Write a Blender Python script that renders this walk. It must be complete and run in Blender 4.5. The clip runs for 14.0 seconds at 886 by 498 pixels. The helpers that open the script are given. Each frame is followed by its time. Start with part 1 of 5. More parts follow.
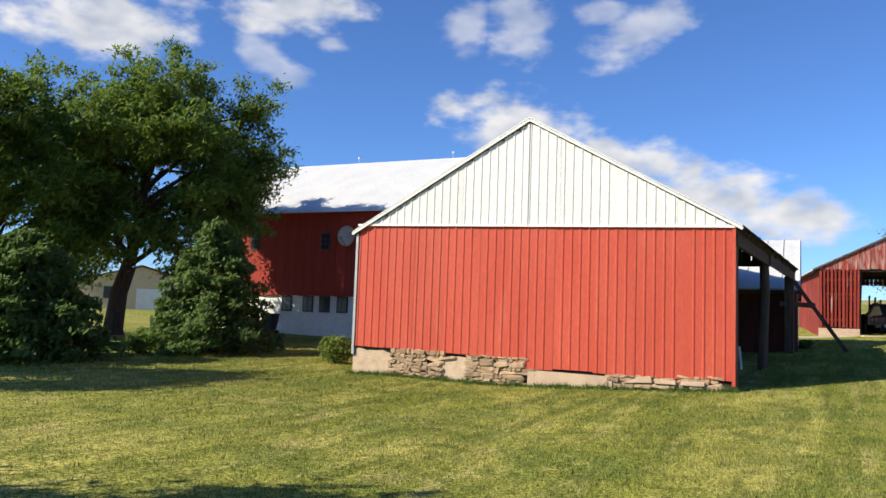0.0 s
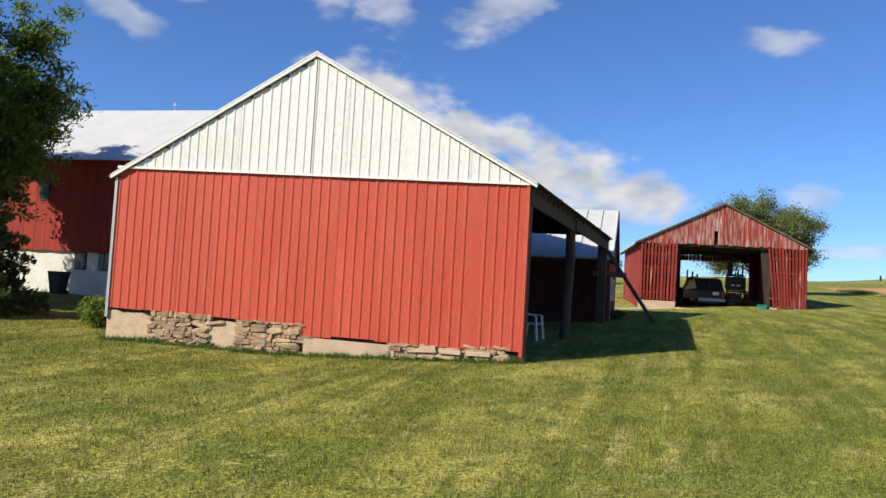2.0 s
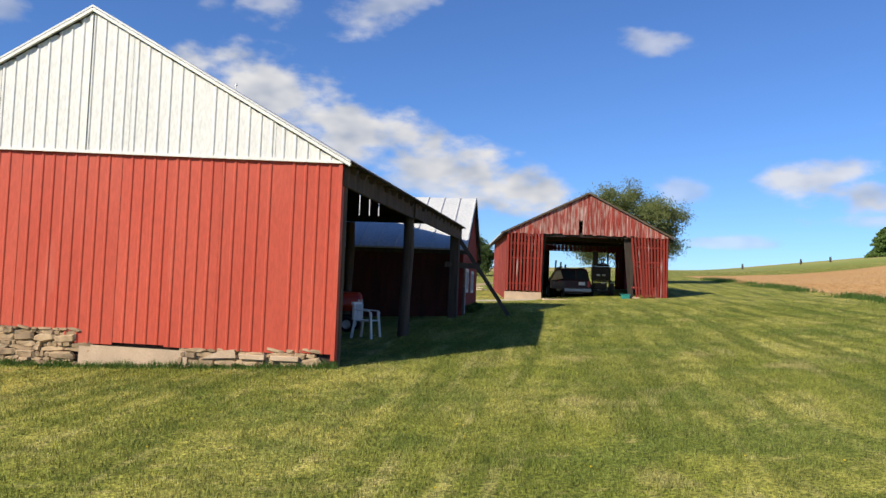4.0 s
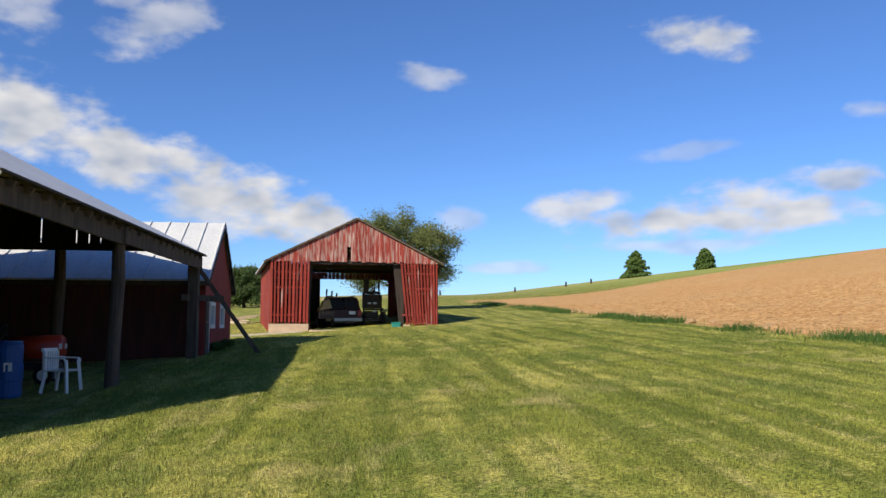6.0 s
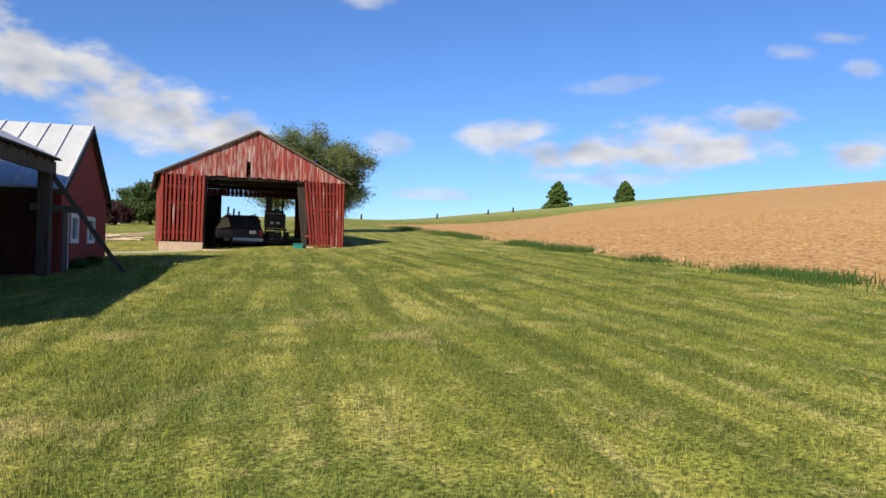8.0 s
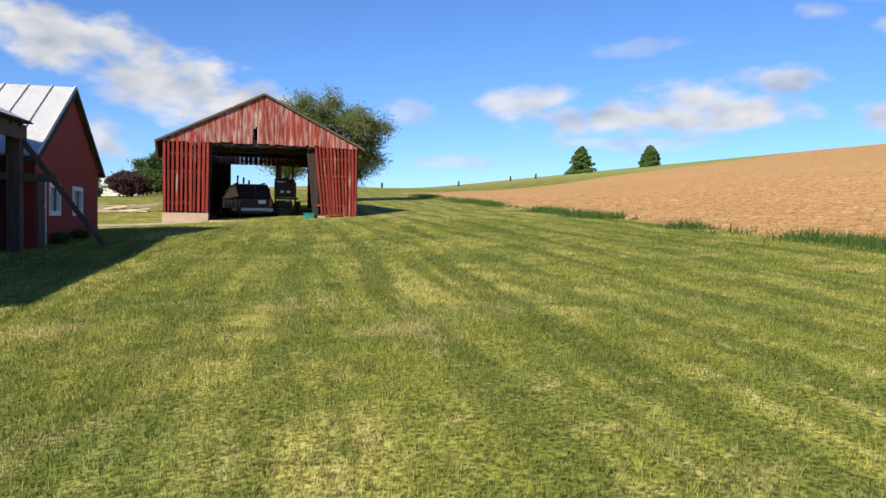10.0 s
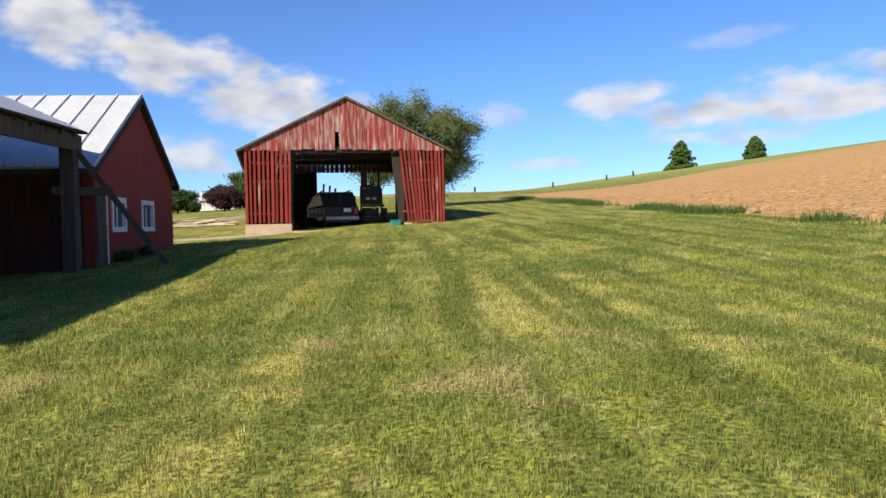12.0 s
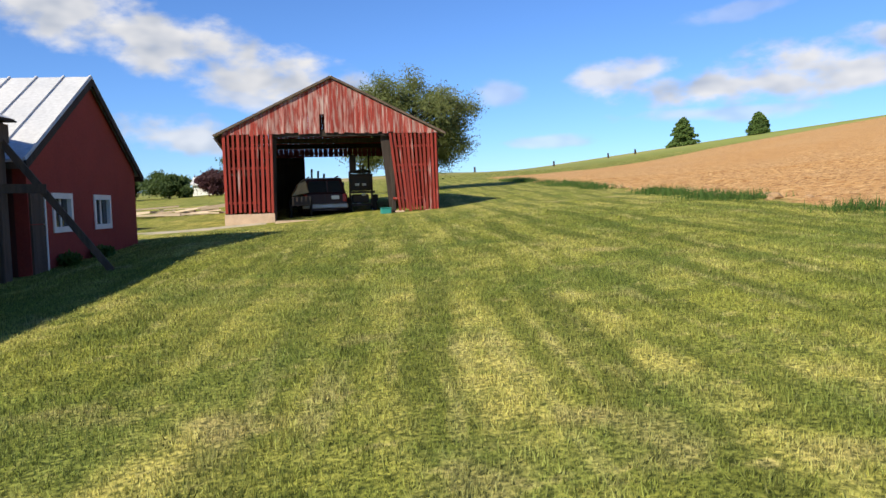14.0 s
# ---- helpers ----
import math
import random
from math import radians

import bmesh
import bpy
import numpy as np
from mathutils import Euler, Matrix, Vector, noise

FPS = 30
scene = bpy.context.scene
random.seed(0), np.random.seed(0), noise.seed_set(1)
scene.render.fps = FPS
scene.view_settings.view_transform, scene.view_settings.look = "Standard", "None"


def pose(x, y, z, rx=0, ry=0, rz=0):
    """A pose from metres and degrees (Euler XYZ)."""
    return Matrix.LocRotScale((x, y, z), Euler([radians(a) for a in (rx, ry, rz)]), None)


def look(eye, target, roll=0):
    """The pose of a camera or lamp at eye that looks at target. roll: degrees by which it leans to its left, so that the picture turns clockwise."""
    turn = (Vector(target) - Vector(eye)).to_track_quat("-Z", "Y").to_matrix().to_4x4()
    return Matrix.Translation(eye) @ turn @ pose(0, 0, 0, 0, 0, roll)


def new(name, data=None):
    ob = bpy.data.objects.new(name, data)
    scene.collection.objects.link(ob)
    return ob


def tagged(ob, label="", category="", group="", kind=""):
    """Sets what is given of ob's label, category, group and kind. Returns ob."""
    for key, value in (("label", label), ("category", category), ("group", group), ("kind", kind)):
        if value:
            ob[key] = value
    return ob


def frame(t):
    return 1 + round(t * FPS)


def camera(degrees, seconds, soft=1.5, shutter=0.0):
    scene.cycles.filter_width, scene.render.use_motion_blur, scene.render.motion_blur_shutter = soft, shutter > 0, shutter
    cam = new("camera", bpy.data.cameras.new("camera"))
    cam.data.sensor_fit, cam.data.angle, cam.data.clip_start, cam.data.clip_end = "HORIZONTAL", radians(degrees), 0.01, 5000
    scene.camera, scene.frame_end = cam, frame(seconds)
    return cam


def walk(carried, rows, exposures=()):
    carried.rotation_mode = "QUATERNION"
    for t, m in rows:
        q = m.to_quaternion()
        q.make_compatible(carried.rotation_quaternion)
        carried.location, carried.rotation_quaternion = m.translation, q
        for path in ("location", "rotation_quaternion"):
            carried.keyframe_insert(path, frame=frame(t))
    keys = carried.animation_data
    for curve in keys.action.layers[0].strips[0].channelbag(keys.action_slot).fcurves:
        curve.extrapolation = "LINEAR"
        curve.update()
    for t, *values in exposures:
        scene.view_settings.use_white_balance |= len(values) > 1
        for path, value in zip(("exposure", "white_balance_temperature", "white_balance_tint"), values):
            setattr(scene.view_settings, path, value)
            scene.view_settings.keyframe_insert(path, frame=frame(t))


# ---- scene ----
cam = camera(58.76, 14.0)
# seconds, x, y, z, yaw, pitch, roll
ROWS = [
    (0.0, 0.077, 0.064, 1.501, 0.51, 5.06, -2.04),
    (0.5, 0.470, 0.623, 1.542, -6.10, 3.24, -3.87),
    (1.0, 0.988, 1.028, 1.411, -8.17, 3.07, -1.73),
    (1.5, 1.417, 1.400, 1.389, -9.56, 4.52, -2.97),
    (2.0, 1.909, 2.023, 1.447, -9.96, 3.24, -3.26),
    (2.5, 2.379, 2.443, 1.458, -11.67, 3.40, -3.29),
    (5.0, 4.642, 4.465, 1.561, -25.03, 3.82, -1.60),
    (5.5, 5.116, 4.899, 1.587, -29.76, 5.85, -0.97),
    (6.0, 5.498, 5.134, 1.647, -33.48, 5.54, 0.09),
    (6.5, 6.064, 5.331, 1.612, -36.82, 1.96, -1.12),
    (7.0, 6.538, 5.640, 1.616, -38.39, -0.15, -1.66),
    (7.5, 6.986, 5.819, 1.645, -39.32, 0.21, -0.82),
    (8.0, 7.347, 6.194, 1.597, -38.98, 0.21, -1.56),
    (10.5, 9.282, 8.210, 1.631, -36.57, -3.28, -0.67),
    (11.0, 9.667, 8.630, 1.668, -34.84, -4.39, 0.04),
    (11.5, 9.998, 9.221, 1.641, -31.12, -2.79, 2.43),
    (12.0, 10.348, 9.722, 1.590, -30.45, -1.83, 1.22),
    (12.5, 10.734, 9.993, 1.666, -30.54, -3.15, 1.22),
    (13.0, 10.999, 10.674, 1.590, -30.42, -3.73, 1.46),
    (13.5, 11.254, 11.274, 1.702, -32.31, -3.16, 0.55),
    (14.0, 11.757, 11.476, 1.901, -30.37, -3.30, 1.92),
]
walk(cam, [(t, pose(x, y, z, 90 + pitch, roll, yaw)) for t, x, y, z, yaw, pitch, roll in ROWS], exposures=[(0.0, 0.60), (1.0, 0.40), (2.5, 0.42), (6.0, 0.42), (8.0, 0.44), (11.0, 0.52), (14.0, 0.54)])

# ---- world, sun ----
SUN_TO = Vector((-4.55, -1.75, 3.35)).normalized()
SUN_EL = math.asin(SUN_TO.z)
SUN_AZ = math.atan2(SUN_TO.x, SUN_TO.y)
world = bpy.data.worlds.new("world")
scene.world = world
world.use_nodes = True
WN, WL = world.node_tree.nodes, world.node_tree.links
WN.clear()
w_out = WN.new("ShaderNodeOutputWorld")
sky = WN.new("ShaderNodeTexSky")
sky.sky_type, sky.sun_disc = "NISHITA", False
sky.sun_elevation, sky.sun_rotation = SUN_EL, SUN_AZ
sky.air_density, sky.dust_density, sky.ozone_density = 0.9, 0.0, 6.0
sky_bg = WN.new("ShaderNodeBackground")
sky_bg.inputs["Strength"].default_value = 0.086
tint = WN.new("ShaderNodeMix")
tint.data_type, tint.blend_type = "RGBA", "MULTIPLY"
tint.inputs["Factor"].default_value, tint.inputs["B"].default_value = 1.0, (0.80, 0.99, 1.28, 1)
WL.new(sky.outputs[0], tint.inputs["A"])
WL.new(tint.outputs["Result"], sky_bg.inputs["Color"])
cloud_bg = WN.new("ShaderNodeBackground")
cloud_bg.inputs["Strength"].default_value = 0.60
w_mix = WN.new("ShaderNodeMixShader")
WL.new(sky_bg.outputs[0], w_mix.inputs[1])
WL.new(cloud_bg.outputs[0], w_mix.inputs[2])
WL.new(w_mix.outputs[0], w_out.inputs["Surface"])


def wmath(op, a, b=None):
    n = WN.new("ShaderNodeMath")
    n.operation = op
    for i, s in enumerate((a, b)):
        if s is None:
            continue
        if isinstance(s, (int, float)):
            n.inputs[i].default_value = s
        else:
            WL.new(s, n.inputs[i])
    return n.outputs[0]


w_co = WN.new("ShaderNodeTexCoord")
w_sep = WN.new("ShaderNodeSeparateXYZ")
WL.new(w_co.outputs["Generated"], w_sep.inputs[0])
az_deg = wmath("MULTIPLY", wmath("ARCTAN2", w_sep.outputs[0], w_sep.outputs[1]), 57.2958)
el_deg = wmath("MULTIPLY", wmath("ARCSINE", w_sep.outputs[2]), 57.2958)
w_dir = WN.new("ShaderNodeCombineXYZ")
WL.new(az_deg, w_dir.inputs[0])
WL.new(el_deg, w_dir.inputs[1])
w_stretch = WN.new("ShaderNodeMapping")
w_stretch.inputs["Scale"].default_value = (0.30, 0.55, 1)
WL.new(w_dir.outputs[0], w_stretch.inputs[0])
w_noise = WN.new("ShaderNodeTexNoise")
w_noise.inputs["Scale"].default_value, w_noise.inputs["Detail"].default_value, w_noise.inputs["Roughness"].default_value = 1.0, 6, 0.52
WL.new(w_stretch.outputs[0], w_noise.inputs["Vector"])
fluff = wmath("MULTIPLY", wmath("SUBTRACT", w_noise.outputs[0], 0.49), 2.3)
cover = None


def cloud(az, el, half, high, tilt, dense):
    """One cloud of the sky, by bearing and height in degrees."""
    global cover
    m = WN.new("ShaderNodeMapping")
    m.vector_type = "TEXTURE"
    m.inputs["Location"].default_value = (az, el, 0)
    m.inputs["Rotation"].default_value = (0, 0, radians(tilt))
    m.inputs["Scale"].default_value = (half, high, 1)
    WL.new(w_dir.outputs[0], m.inputs[0])
    ln = WN.new("ShaderNodeVectorMath")
    ln.operation = "LENGTH"
    WL.new(m.outputs[0], ln.inputs[0])
    r = WN.new("ShaderNodeMapRange")
    r.interpolation_type = "SMOOTHSTEP"
    r.inputs["From Min"].default_value, r.inputs["From Max"].default_value = 1.18, 0.34
    r.inputs["To Max"].default_value = dense
    WL.new(wmath("ADD", ln.outputs["Value"], fluff), r.inputs["Value"])
    cover = r.outputs[0] if cover is None else wmath("MAXIMUM", cover, r.outputs[0])


cloud(-25.6, 18.7, 7.3, 2.3, 1, 1.00)
cloud(-12.4, 21.1, 6.2, 1.6, 5, 0.95)
cloud(-13.8, 17.6, 3.1, 1.2, -29, 0.50)
cloud(4.5, 21.0, 2.7, 2.5, 48, 0.60)
cloud(0.5, 20.8, 1.7, 2.1, -17, 0.55)
cloud(13.1, 20.3, 4.1, 1.8, 26, 0.65)
cloud(10.3, 21.9, 2.4, 1.0, -2, 0.50)
cloud(-9.4, 19.1, 1.2, 0.6, 4, 0.50)
cloud(4.5, 13.8, 5.6, 2.7, -15, 1.00)
cloud(10.3, 11.7, 5.9, 2.5, -21, 1.00)
cloud(18.0, 9.3, 7.4, 2.5, -20, 1.00)
cloud(23.8, 7.7, 4.5, 1.6, -13, 1.00)
cloud(16.8, 7.9, 3.7, 1.0, -3, 0.80)
cloud(32.5, 17.9, 2.3, 0.9, -6, 0.60)
cloud(52.3, 19.5, 3.6, 1.3, -13, 0.95)
cloud(43.1, 8.5, 4.5, 1.0, 4, 0.85)
cloud(51.2, 7.4, 9.0, 1.5, -1, 0.95)
cloud(56.5, 7.9, 6.5, 1.5, -6, 0.95)
cloud(60.3, 9.5, 2.8, 1.0, -2, 0.85)
cloud(67.0, 7.1, 2.8, 1.4, 3, 0.95)
cloud(62.9, 13.6, 1.7, 0.6, -4, 0.50)
cloud(65.2, 14.4, 1.5, 0.6, -5, 0.50)
cloud(66.6, 12.3, 1.3, 0.7, -5, 0.60)
cloud(51.5, 12.1, 3.5, 0.6, 4, 0.35)
cloud(16.7, 7.8, 2.3, 1.0, -1, 0.80)
cloud(38.3, 4.1, 2.9, 0.5, 1, 0.50)
cloud(34.9, 7.7, 2.1, 1.0, 2, 0.50)
cloud(12.7, 5.2, 4.1, 1.4, -5, 0.80)
cloud(50.1, 5.5, 6.9, 0.6, 0, 0.55)
for far_az in (-170, -140, -110, -80, -58, 85, 105, 130, 155):
    cloud(far_az, 16 + 6 * math.sin(far_az), 12, 3, 5, 0.9)
WL.new(cover, w_mix.inputs["Fac"])
w_shade = WN.new("ShaderNodeValToRGB")
w_shade.color_ramp.elements[0].position, w_shade.color_ramp.elements[0].color = 0.28, (0.54, 0.60, 0.72, 1)
w_shade.color_ramp.elements[1].position, w_shade.color_ramp.elements[1].color = 0.66, (0.98, 0.97, 0.98, 1)
w_n2 = WN.new("ShaderNodeTexNoise")
w_n2.inputs["Scale"].default_value, w_n2.inputs["Detail"].default_value = 1.0, 2
w_shift = WN.new("ShaderNodeMapping")
w_shift.inputs["Location"].default_value = (3.1, -0.4, 0)
WL.new(w_stretch.outputs[0], w_shift.inputs[0])
WL.new(w_shift.outputs[0], w_n2.inputs["Vector"])
WL.new(w_n2.outputs[0], w_shade.inputs[0])
WL.new(w_shade.outputs[0], cloud_bg.inputs["Color"])

sun = new("sun", bpy.data.lights.new("sun", "SUN"))
sun.data.energy, sun.data.angle, sun.data.color = 5.0, radians(0.53), (1.0, 0.91, 0.74)
sun.matrix_world = look(SUN_TO * 60, (0, 0, 0))


# ---- materials ----
def material(name, colour, rough=0.8, metal=0.0, second=None, scale=4.0, amount=0.5, stretch=(1, 1, 1), bump=0.0, fine=40.0,
             per_piece=0.0, spots=None, spot_scale=1.5, spot_at=(0.55, 0.7), coat=0.0):
    """A worn surface: two tones mixed by broad noise, a fine grain, a shift from piece to piece, and patches of a third tone."""
    m = bpy.data.materials.new(name)
    m.use_nodes = True
    n, l = m.node_tree.nodes, m.node_tree.links
    b = n["Principled BSDF"]
    b.inputs["Roughness"].default_value, b.inputs["Metallic"].default_value = rough, metal
    b.inputs["Specular IOR Level"].default_value = 0.3
    co = n.new("ShaderNodeTexCoord")
    mp = n.new("ShaderNodeMapping")
    mp.inputs["Scale"].default_value = stretch
    l.new(co.outputs["Object"], mp.inputs[0])

    def noise_of(s, detail=4.0, w=0.0):
        t = n.new("ShaderNodeTexNoise")
        t.noise_dimensions = "4D"
        t.inputs["Scale"].default_value, t.inputs["Detail"].default_value = s, detail
        if per_piece:
            info = n.new("ShaderNodeObjectInfo")
            k = n.new("ShaderNodeMath")
            k.operation = "MULTIPLY"
            k.inputs[1].default_value = 30.0
            l.new(info.outputs["Random"], k.inputs[0])
            l.new(k.outputs[0], t.inputs["W"])
        else:
            t.inputs["W"].default_value = w
        l.new(mp.outputs[0], t.inputs["Vector"])
        return t.outputs[0]

    def mixed(fac, a, c, mode="MIX"):
        x = n.new("ShaderNodeMix")
        x.data_type, x.blend_type = "RGBA", mode
        for sock, v in ((x.inputs["Factor"], fac), (x.inputs["A"], a), (x.inputs["B"], c)):
            if isinstance(v, (int, float)):
                sock.default_value = v
            elif isinstance(v, tuple):
                sock.default_value = (*v, 1)
            else:
                l.new(v, sock)
        return x.outputs["Result"]

    def ranged(v, a, c, d=0.0, e=1.0):
        r = n.new("ShaderNodeMapRange")
        for i, q in enumerate((a, c, d, e)):
            r.inputs[1 + i].default_value = q
        l.new(v, r.inputs["Value"])
        return r.outputs[0]

    second = second or tuple(c * 0.62 for c in colour)
    out = mixed(ranged(noise_of(scale), 0.35, 0.68, 0, amount), colour, second)
    grain = noise_of(fine, 3.0, 7.0)
    out = mixed(1.0, out, mixed(ranged(grain, 0.3, 0.7), (0.86, 0.86, 0.86), (1.1, 1.1, 1.1)), "MULTIPLY")
    if spots:
        out = mixed(ranged(noise_of(spot_scale, 6.0, 3.0), *spot_at), out, spots)
    if per_piece:
        info = n.new("ShaderNodeObjectInfo")
        tone = n.new("ShaderNodeCombineColor")
        v = ranged(info.outputs["Random"], 0, 1, 1 - per_piece, 1 + per_piece * 0.7)
        for i in range(3):
            l.new(v, tone.inputs[i])
        out = mixed(1.0, out, tone.outputs[0], "MULTIPLY")
    l.new(out, b.inputs["Base Color"])
    if bump:
        bp = n.new("ShaderNodeBump")
        bp.inputs["Strength"].default_value, bp.inputs["Distance"].default_value = bump, 0.02
        l.new(grain, bp.inputs["Height"])
        l.new(bp.outputs[0], b.inputs["Normal"])
    if coat:
        b.inputs["Coat Weight"].default_value = coat
    return m


RED_METAL = material("red_metal", (0.475, 0.080, 0.046), 0.55, 0, (0.42, 0.055, 0.03), 1.2, 0.8, (1, 1, 0.25), 0.05, 30, per_piece=0.07, spots=(0.5, 0.12, 0.08), spot_scale=2.2, spot_at=(0.62, 0.85))
WHITE_METAL = material("white_metal", (0.67, 0.665, 0.645), 0.55, 0, (0.61, 0.61, 0.59), 1.0, 0.8, (1, 1, 0.3), 0.04, 30, per_piece=0.03)
WHITE_TRIM = material("white_trim", (0.74, 0.74, 0.70), 0.6, 0, None, 2, 0.25)
ROOF_METAL = material("roof_metal", (0.60, 0.60, 0.59), 0.55, 0.1, (0.50, 0.51, 0.52), 0.8, 0.7, (1, 1, 1), 0.04, 12)
OLD_WOOD = material("old_wood", (0.125, 0.09, 0.065), 0.9, 0, (0.06, 0.045, 0.034), 3, 0.9, (3, 3, 0.4), 0.5, 40, per_piece=0.2)
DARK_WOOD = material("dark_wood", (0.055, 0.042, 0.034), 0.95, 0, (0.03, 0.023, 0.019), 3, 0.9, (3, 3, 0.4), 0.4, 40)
RED_WOOD = material("weathered_red_wood", (0.29, 0.038, 0.026), 0.85, 0, (0.17, 0.024, 0.018), 2.0, 0.9, (5, 5, 0.5), 0.5, 60, per_piece=0.22, spots=(0.50, 0.40, 0.36), spot_scale=1.3, spot_at=(0.60, 0.78))
GABLE_WOOD = material("peeling_red_wood", (0.33, 0.05, 0.035), 0.88, 0, (0.22, 0.035, 0.026), 2.0, 0.9, (6, 6, 0.8), 0.5, 60, per_piece=0.16, spots=(0.47, 0.37, 0.33), spot_scale=1.5, spot_at=(0.44, 0.70))
BARN_RED = material("barn_red_boards", (0.33, 0.04, 0.026), 0.8, 0, (0.24, 0.03, 0.02), 1.5, 0.9, (3, 3, 0.3), 0.2, 30, per_piece=0.1)
# cottage red taken darker: the shade under the barn roof is in the colour
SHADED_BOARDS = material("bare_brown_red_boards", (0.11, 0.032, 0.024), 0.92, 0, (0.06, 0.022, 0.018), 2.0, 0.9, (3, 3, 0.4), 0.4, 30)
COTTAGE_RED = material("cottage_red_wall", (0.27, 0.04, 0.028), 0.85, 0, (0.21, 0.03, 0.022), 1.2, 0.8, (1, 1, 1), 0.3, 25)
WHITEWASH = material("whitewash", (0.72, 0.72, 0.68), 0.9, 0, (0.58, 0.58, 0.54), 1.5, 0.7, (1, 1, 1), 0.4, 14)
STONE = material("field_stone", (0.46, 0.33, 0.20), 0.9, 0, (0.24, 0.165, 0.11), 5, 0.9, (1, 1, 1), 0.7, 40, per_piece=0.3, spots=(0.52, 0.45, 0.35), spot_scale=3, spot_at=(0.6, 0.8))
MORTAR = material("old_mortar", (0.56, 0.43, 0.30), 0.95, 0, (0.42, 0.31, 0.21), 4, 0.9, (1, 1, 1), 0.8, 30)
CONCRETE = material("tan_concrete", (0.54, 0.40, 0.28), 0.92, 0, (0.42, 0.31, 0.22), 2.5, 0.8, (1, 1, 1), 0.4, 40)
GLASS_DARK = material("window_pane", (0.03, 0.035, 0.04), 0.12, 0, None, 3, 0.3)
WHITE_PLASTIC = material("white_plastic", (0.78, 0.78, 0.76), 0.4, 0, None, 4, 0.12)
BLUE_PLASTIC = material("blue_plastic", (0.02, 0.09, 0.28), 0.45, 0, None, 4, 0.4)
RED_PAINT = material("mower_red", (0.42, 0.035, 0.015), 0.35, 0, None, 3, 0.3)
MAROON = material("maroon_paint", (0.038, 0.008, 0.009), 0.4, 0.0, None, 2, 0.3)
BLACK_RUBBER = material("black_rubber", (0.02, 0.02, 0.02), 0.85, 0, None, 8, 0.4)
BLACK_METAL = material("black_iron", (0.035, 0.033, 0.032), 0.6, 0.3, (0.09, 0.05, 0.03), 5, 0.5)
GREY_METAL = material("grey_metal", (0.42, 0.43, 0.44), 0.45, 0.4, None, 5, 0.4)
TARP = material("tan_canvas", (0.46, 0.33, 0.17), 0.85, 0, None, 4, 0.5, bump=0.3)
TEAL = material("teal_plastic", (0.03, 0.24, 0.20), 0.5, 0, None, 4, 0.3)
BLACK_PLASTIC = material("black_plastic", (0.025, 0.026, 0.03), 0.5, 0, None, 4, 0.3)
LAMP_GLASS = material("lamp_glass", (0.6, 0.6, 0.58), 0.15, 0, None, 4, 0.1)
TAIL_GLASS = material("tail_lamp_glass", (0.4, 0.02, 0.02), 0.15, 0, None, 4, 0.1)
BARK = material("bark", (0.10, 0.075, 0.055), 0.95, 0, (0.05, 0.038, 0.03), 4, 0.9, (2, 2, 0.4), 0.8, 20)
BEIGE = material("beige_siding", (0.60, 0.47, 0.30), 0.8, 0, None, 2, 0.2)
BROWN_ROOF = material("brown_shingles", (0.16, 0.10, 0.08), 0.9, 0, None, 6, 0.7)
PALE_WOOD = material("pale_lumber", (0.56, 0.46, 0.34), 0.85, 0, (0.42, 0.34, 0.26), 3, 0.8, (1, 4, 4), 0.2, 30, per_piece=0.2)


def leaf_material(name, a, b, dead=None):
    m = bpy.data.materials.new(name)
    m.use_nodes = True
    n, l = m.node_tree.nodes, m.node_tree.links
    p = n["Principled BSDF"]
    p.inputs["Roughness"].default_value = 0.6
    p.inputs["Specular IOR Level"].default_value = 0.25
    geo = n.new("ShaderNodeNewGeometry")
    ramp = n.new("ShaderNodeValToRGB")
    ramp.color_ramp.elements[0].color, ramp.color_ramp.elements[1].color = (*a, 1), (*b, 1)
    if dead:
        e = ramp.color_ramp.elements.new(0.985)
        e.color = (*b, 1)
        ramp.color_ramp.elements[2].color = (*dead, 1)
    l.new(geo.outputs["Random Per Island"], ramp.inputs[0])
    l.new(ramp.outputs[0], p.inputs["Base Color"])
    tr = n.new("ShaderNodeBsdfTranslucent")
    l.new(ramp.outputs[0], tr.inputs["Color"])
    mx = n.new("ShaderNodeMixShader")
    mx.inputs["Fac"].default_value = 0.5
    l.new(p.outputs[0], mx.inputs[1])
    l.new(tr.outputs[0], mx.inputs[2])
    l.new(mx.outputs[0], n["Material Output"].inputs["Surface"])
    return m


MAPLE_LEAF = leaf_material("maple_leaf", (0.085, 0.14, 0.023), (0.19, 0.27, 0.045), (0.25, 0.16, 0.08))
OLIVE_LEAF = leaf_material("olive_leaf", (0.115, 0.14, 0.042), (0.205, 0.235, 0.08))
NEEDLE = leaf_material("needle", (0.08, 0.14, 0.036), (0.17, 0.25, 0.065))
FAR_LEAF = leaf_material("far_leaf", (0.06, 0.10, 0.03), (0.11, 0.16, 0.05))
PURPLE_LEAF = leaf_material("purple_leaf", (0.06, 0.025, 0.03), (0.10, 0.045, 0.045))
TALL_BLADE = leaf_material("tall_grass_blade", (0.06, 0.12, 0.025), (0.11, 0.19, 0.04))


# ---- mesh helpers ----
def part(name, bm, mat, parent=None, label="", smooth=False):
    me = bpy.data.meshes.new(name)
    bm.to_mesh(me)
    bm.free()
    me.materials.append(mat)
    if smooth:
        me.polygons.foreach_set("use_smooth", [True] * len(me.polygons))
    ob = new(name, me)
    if parent is not None:
        ob.parent = parent
    return tagged(ob, label)


def piece(name, mesh, parent, m):
    ob = new(name, mesh)
    ob.parent = parent
    ob.matrix_basis = m
    return ob


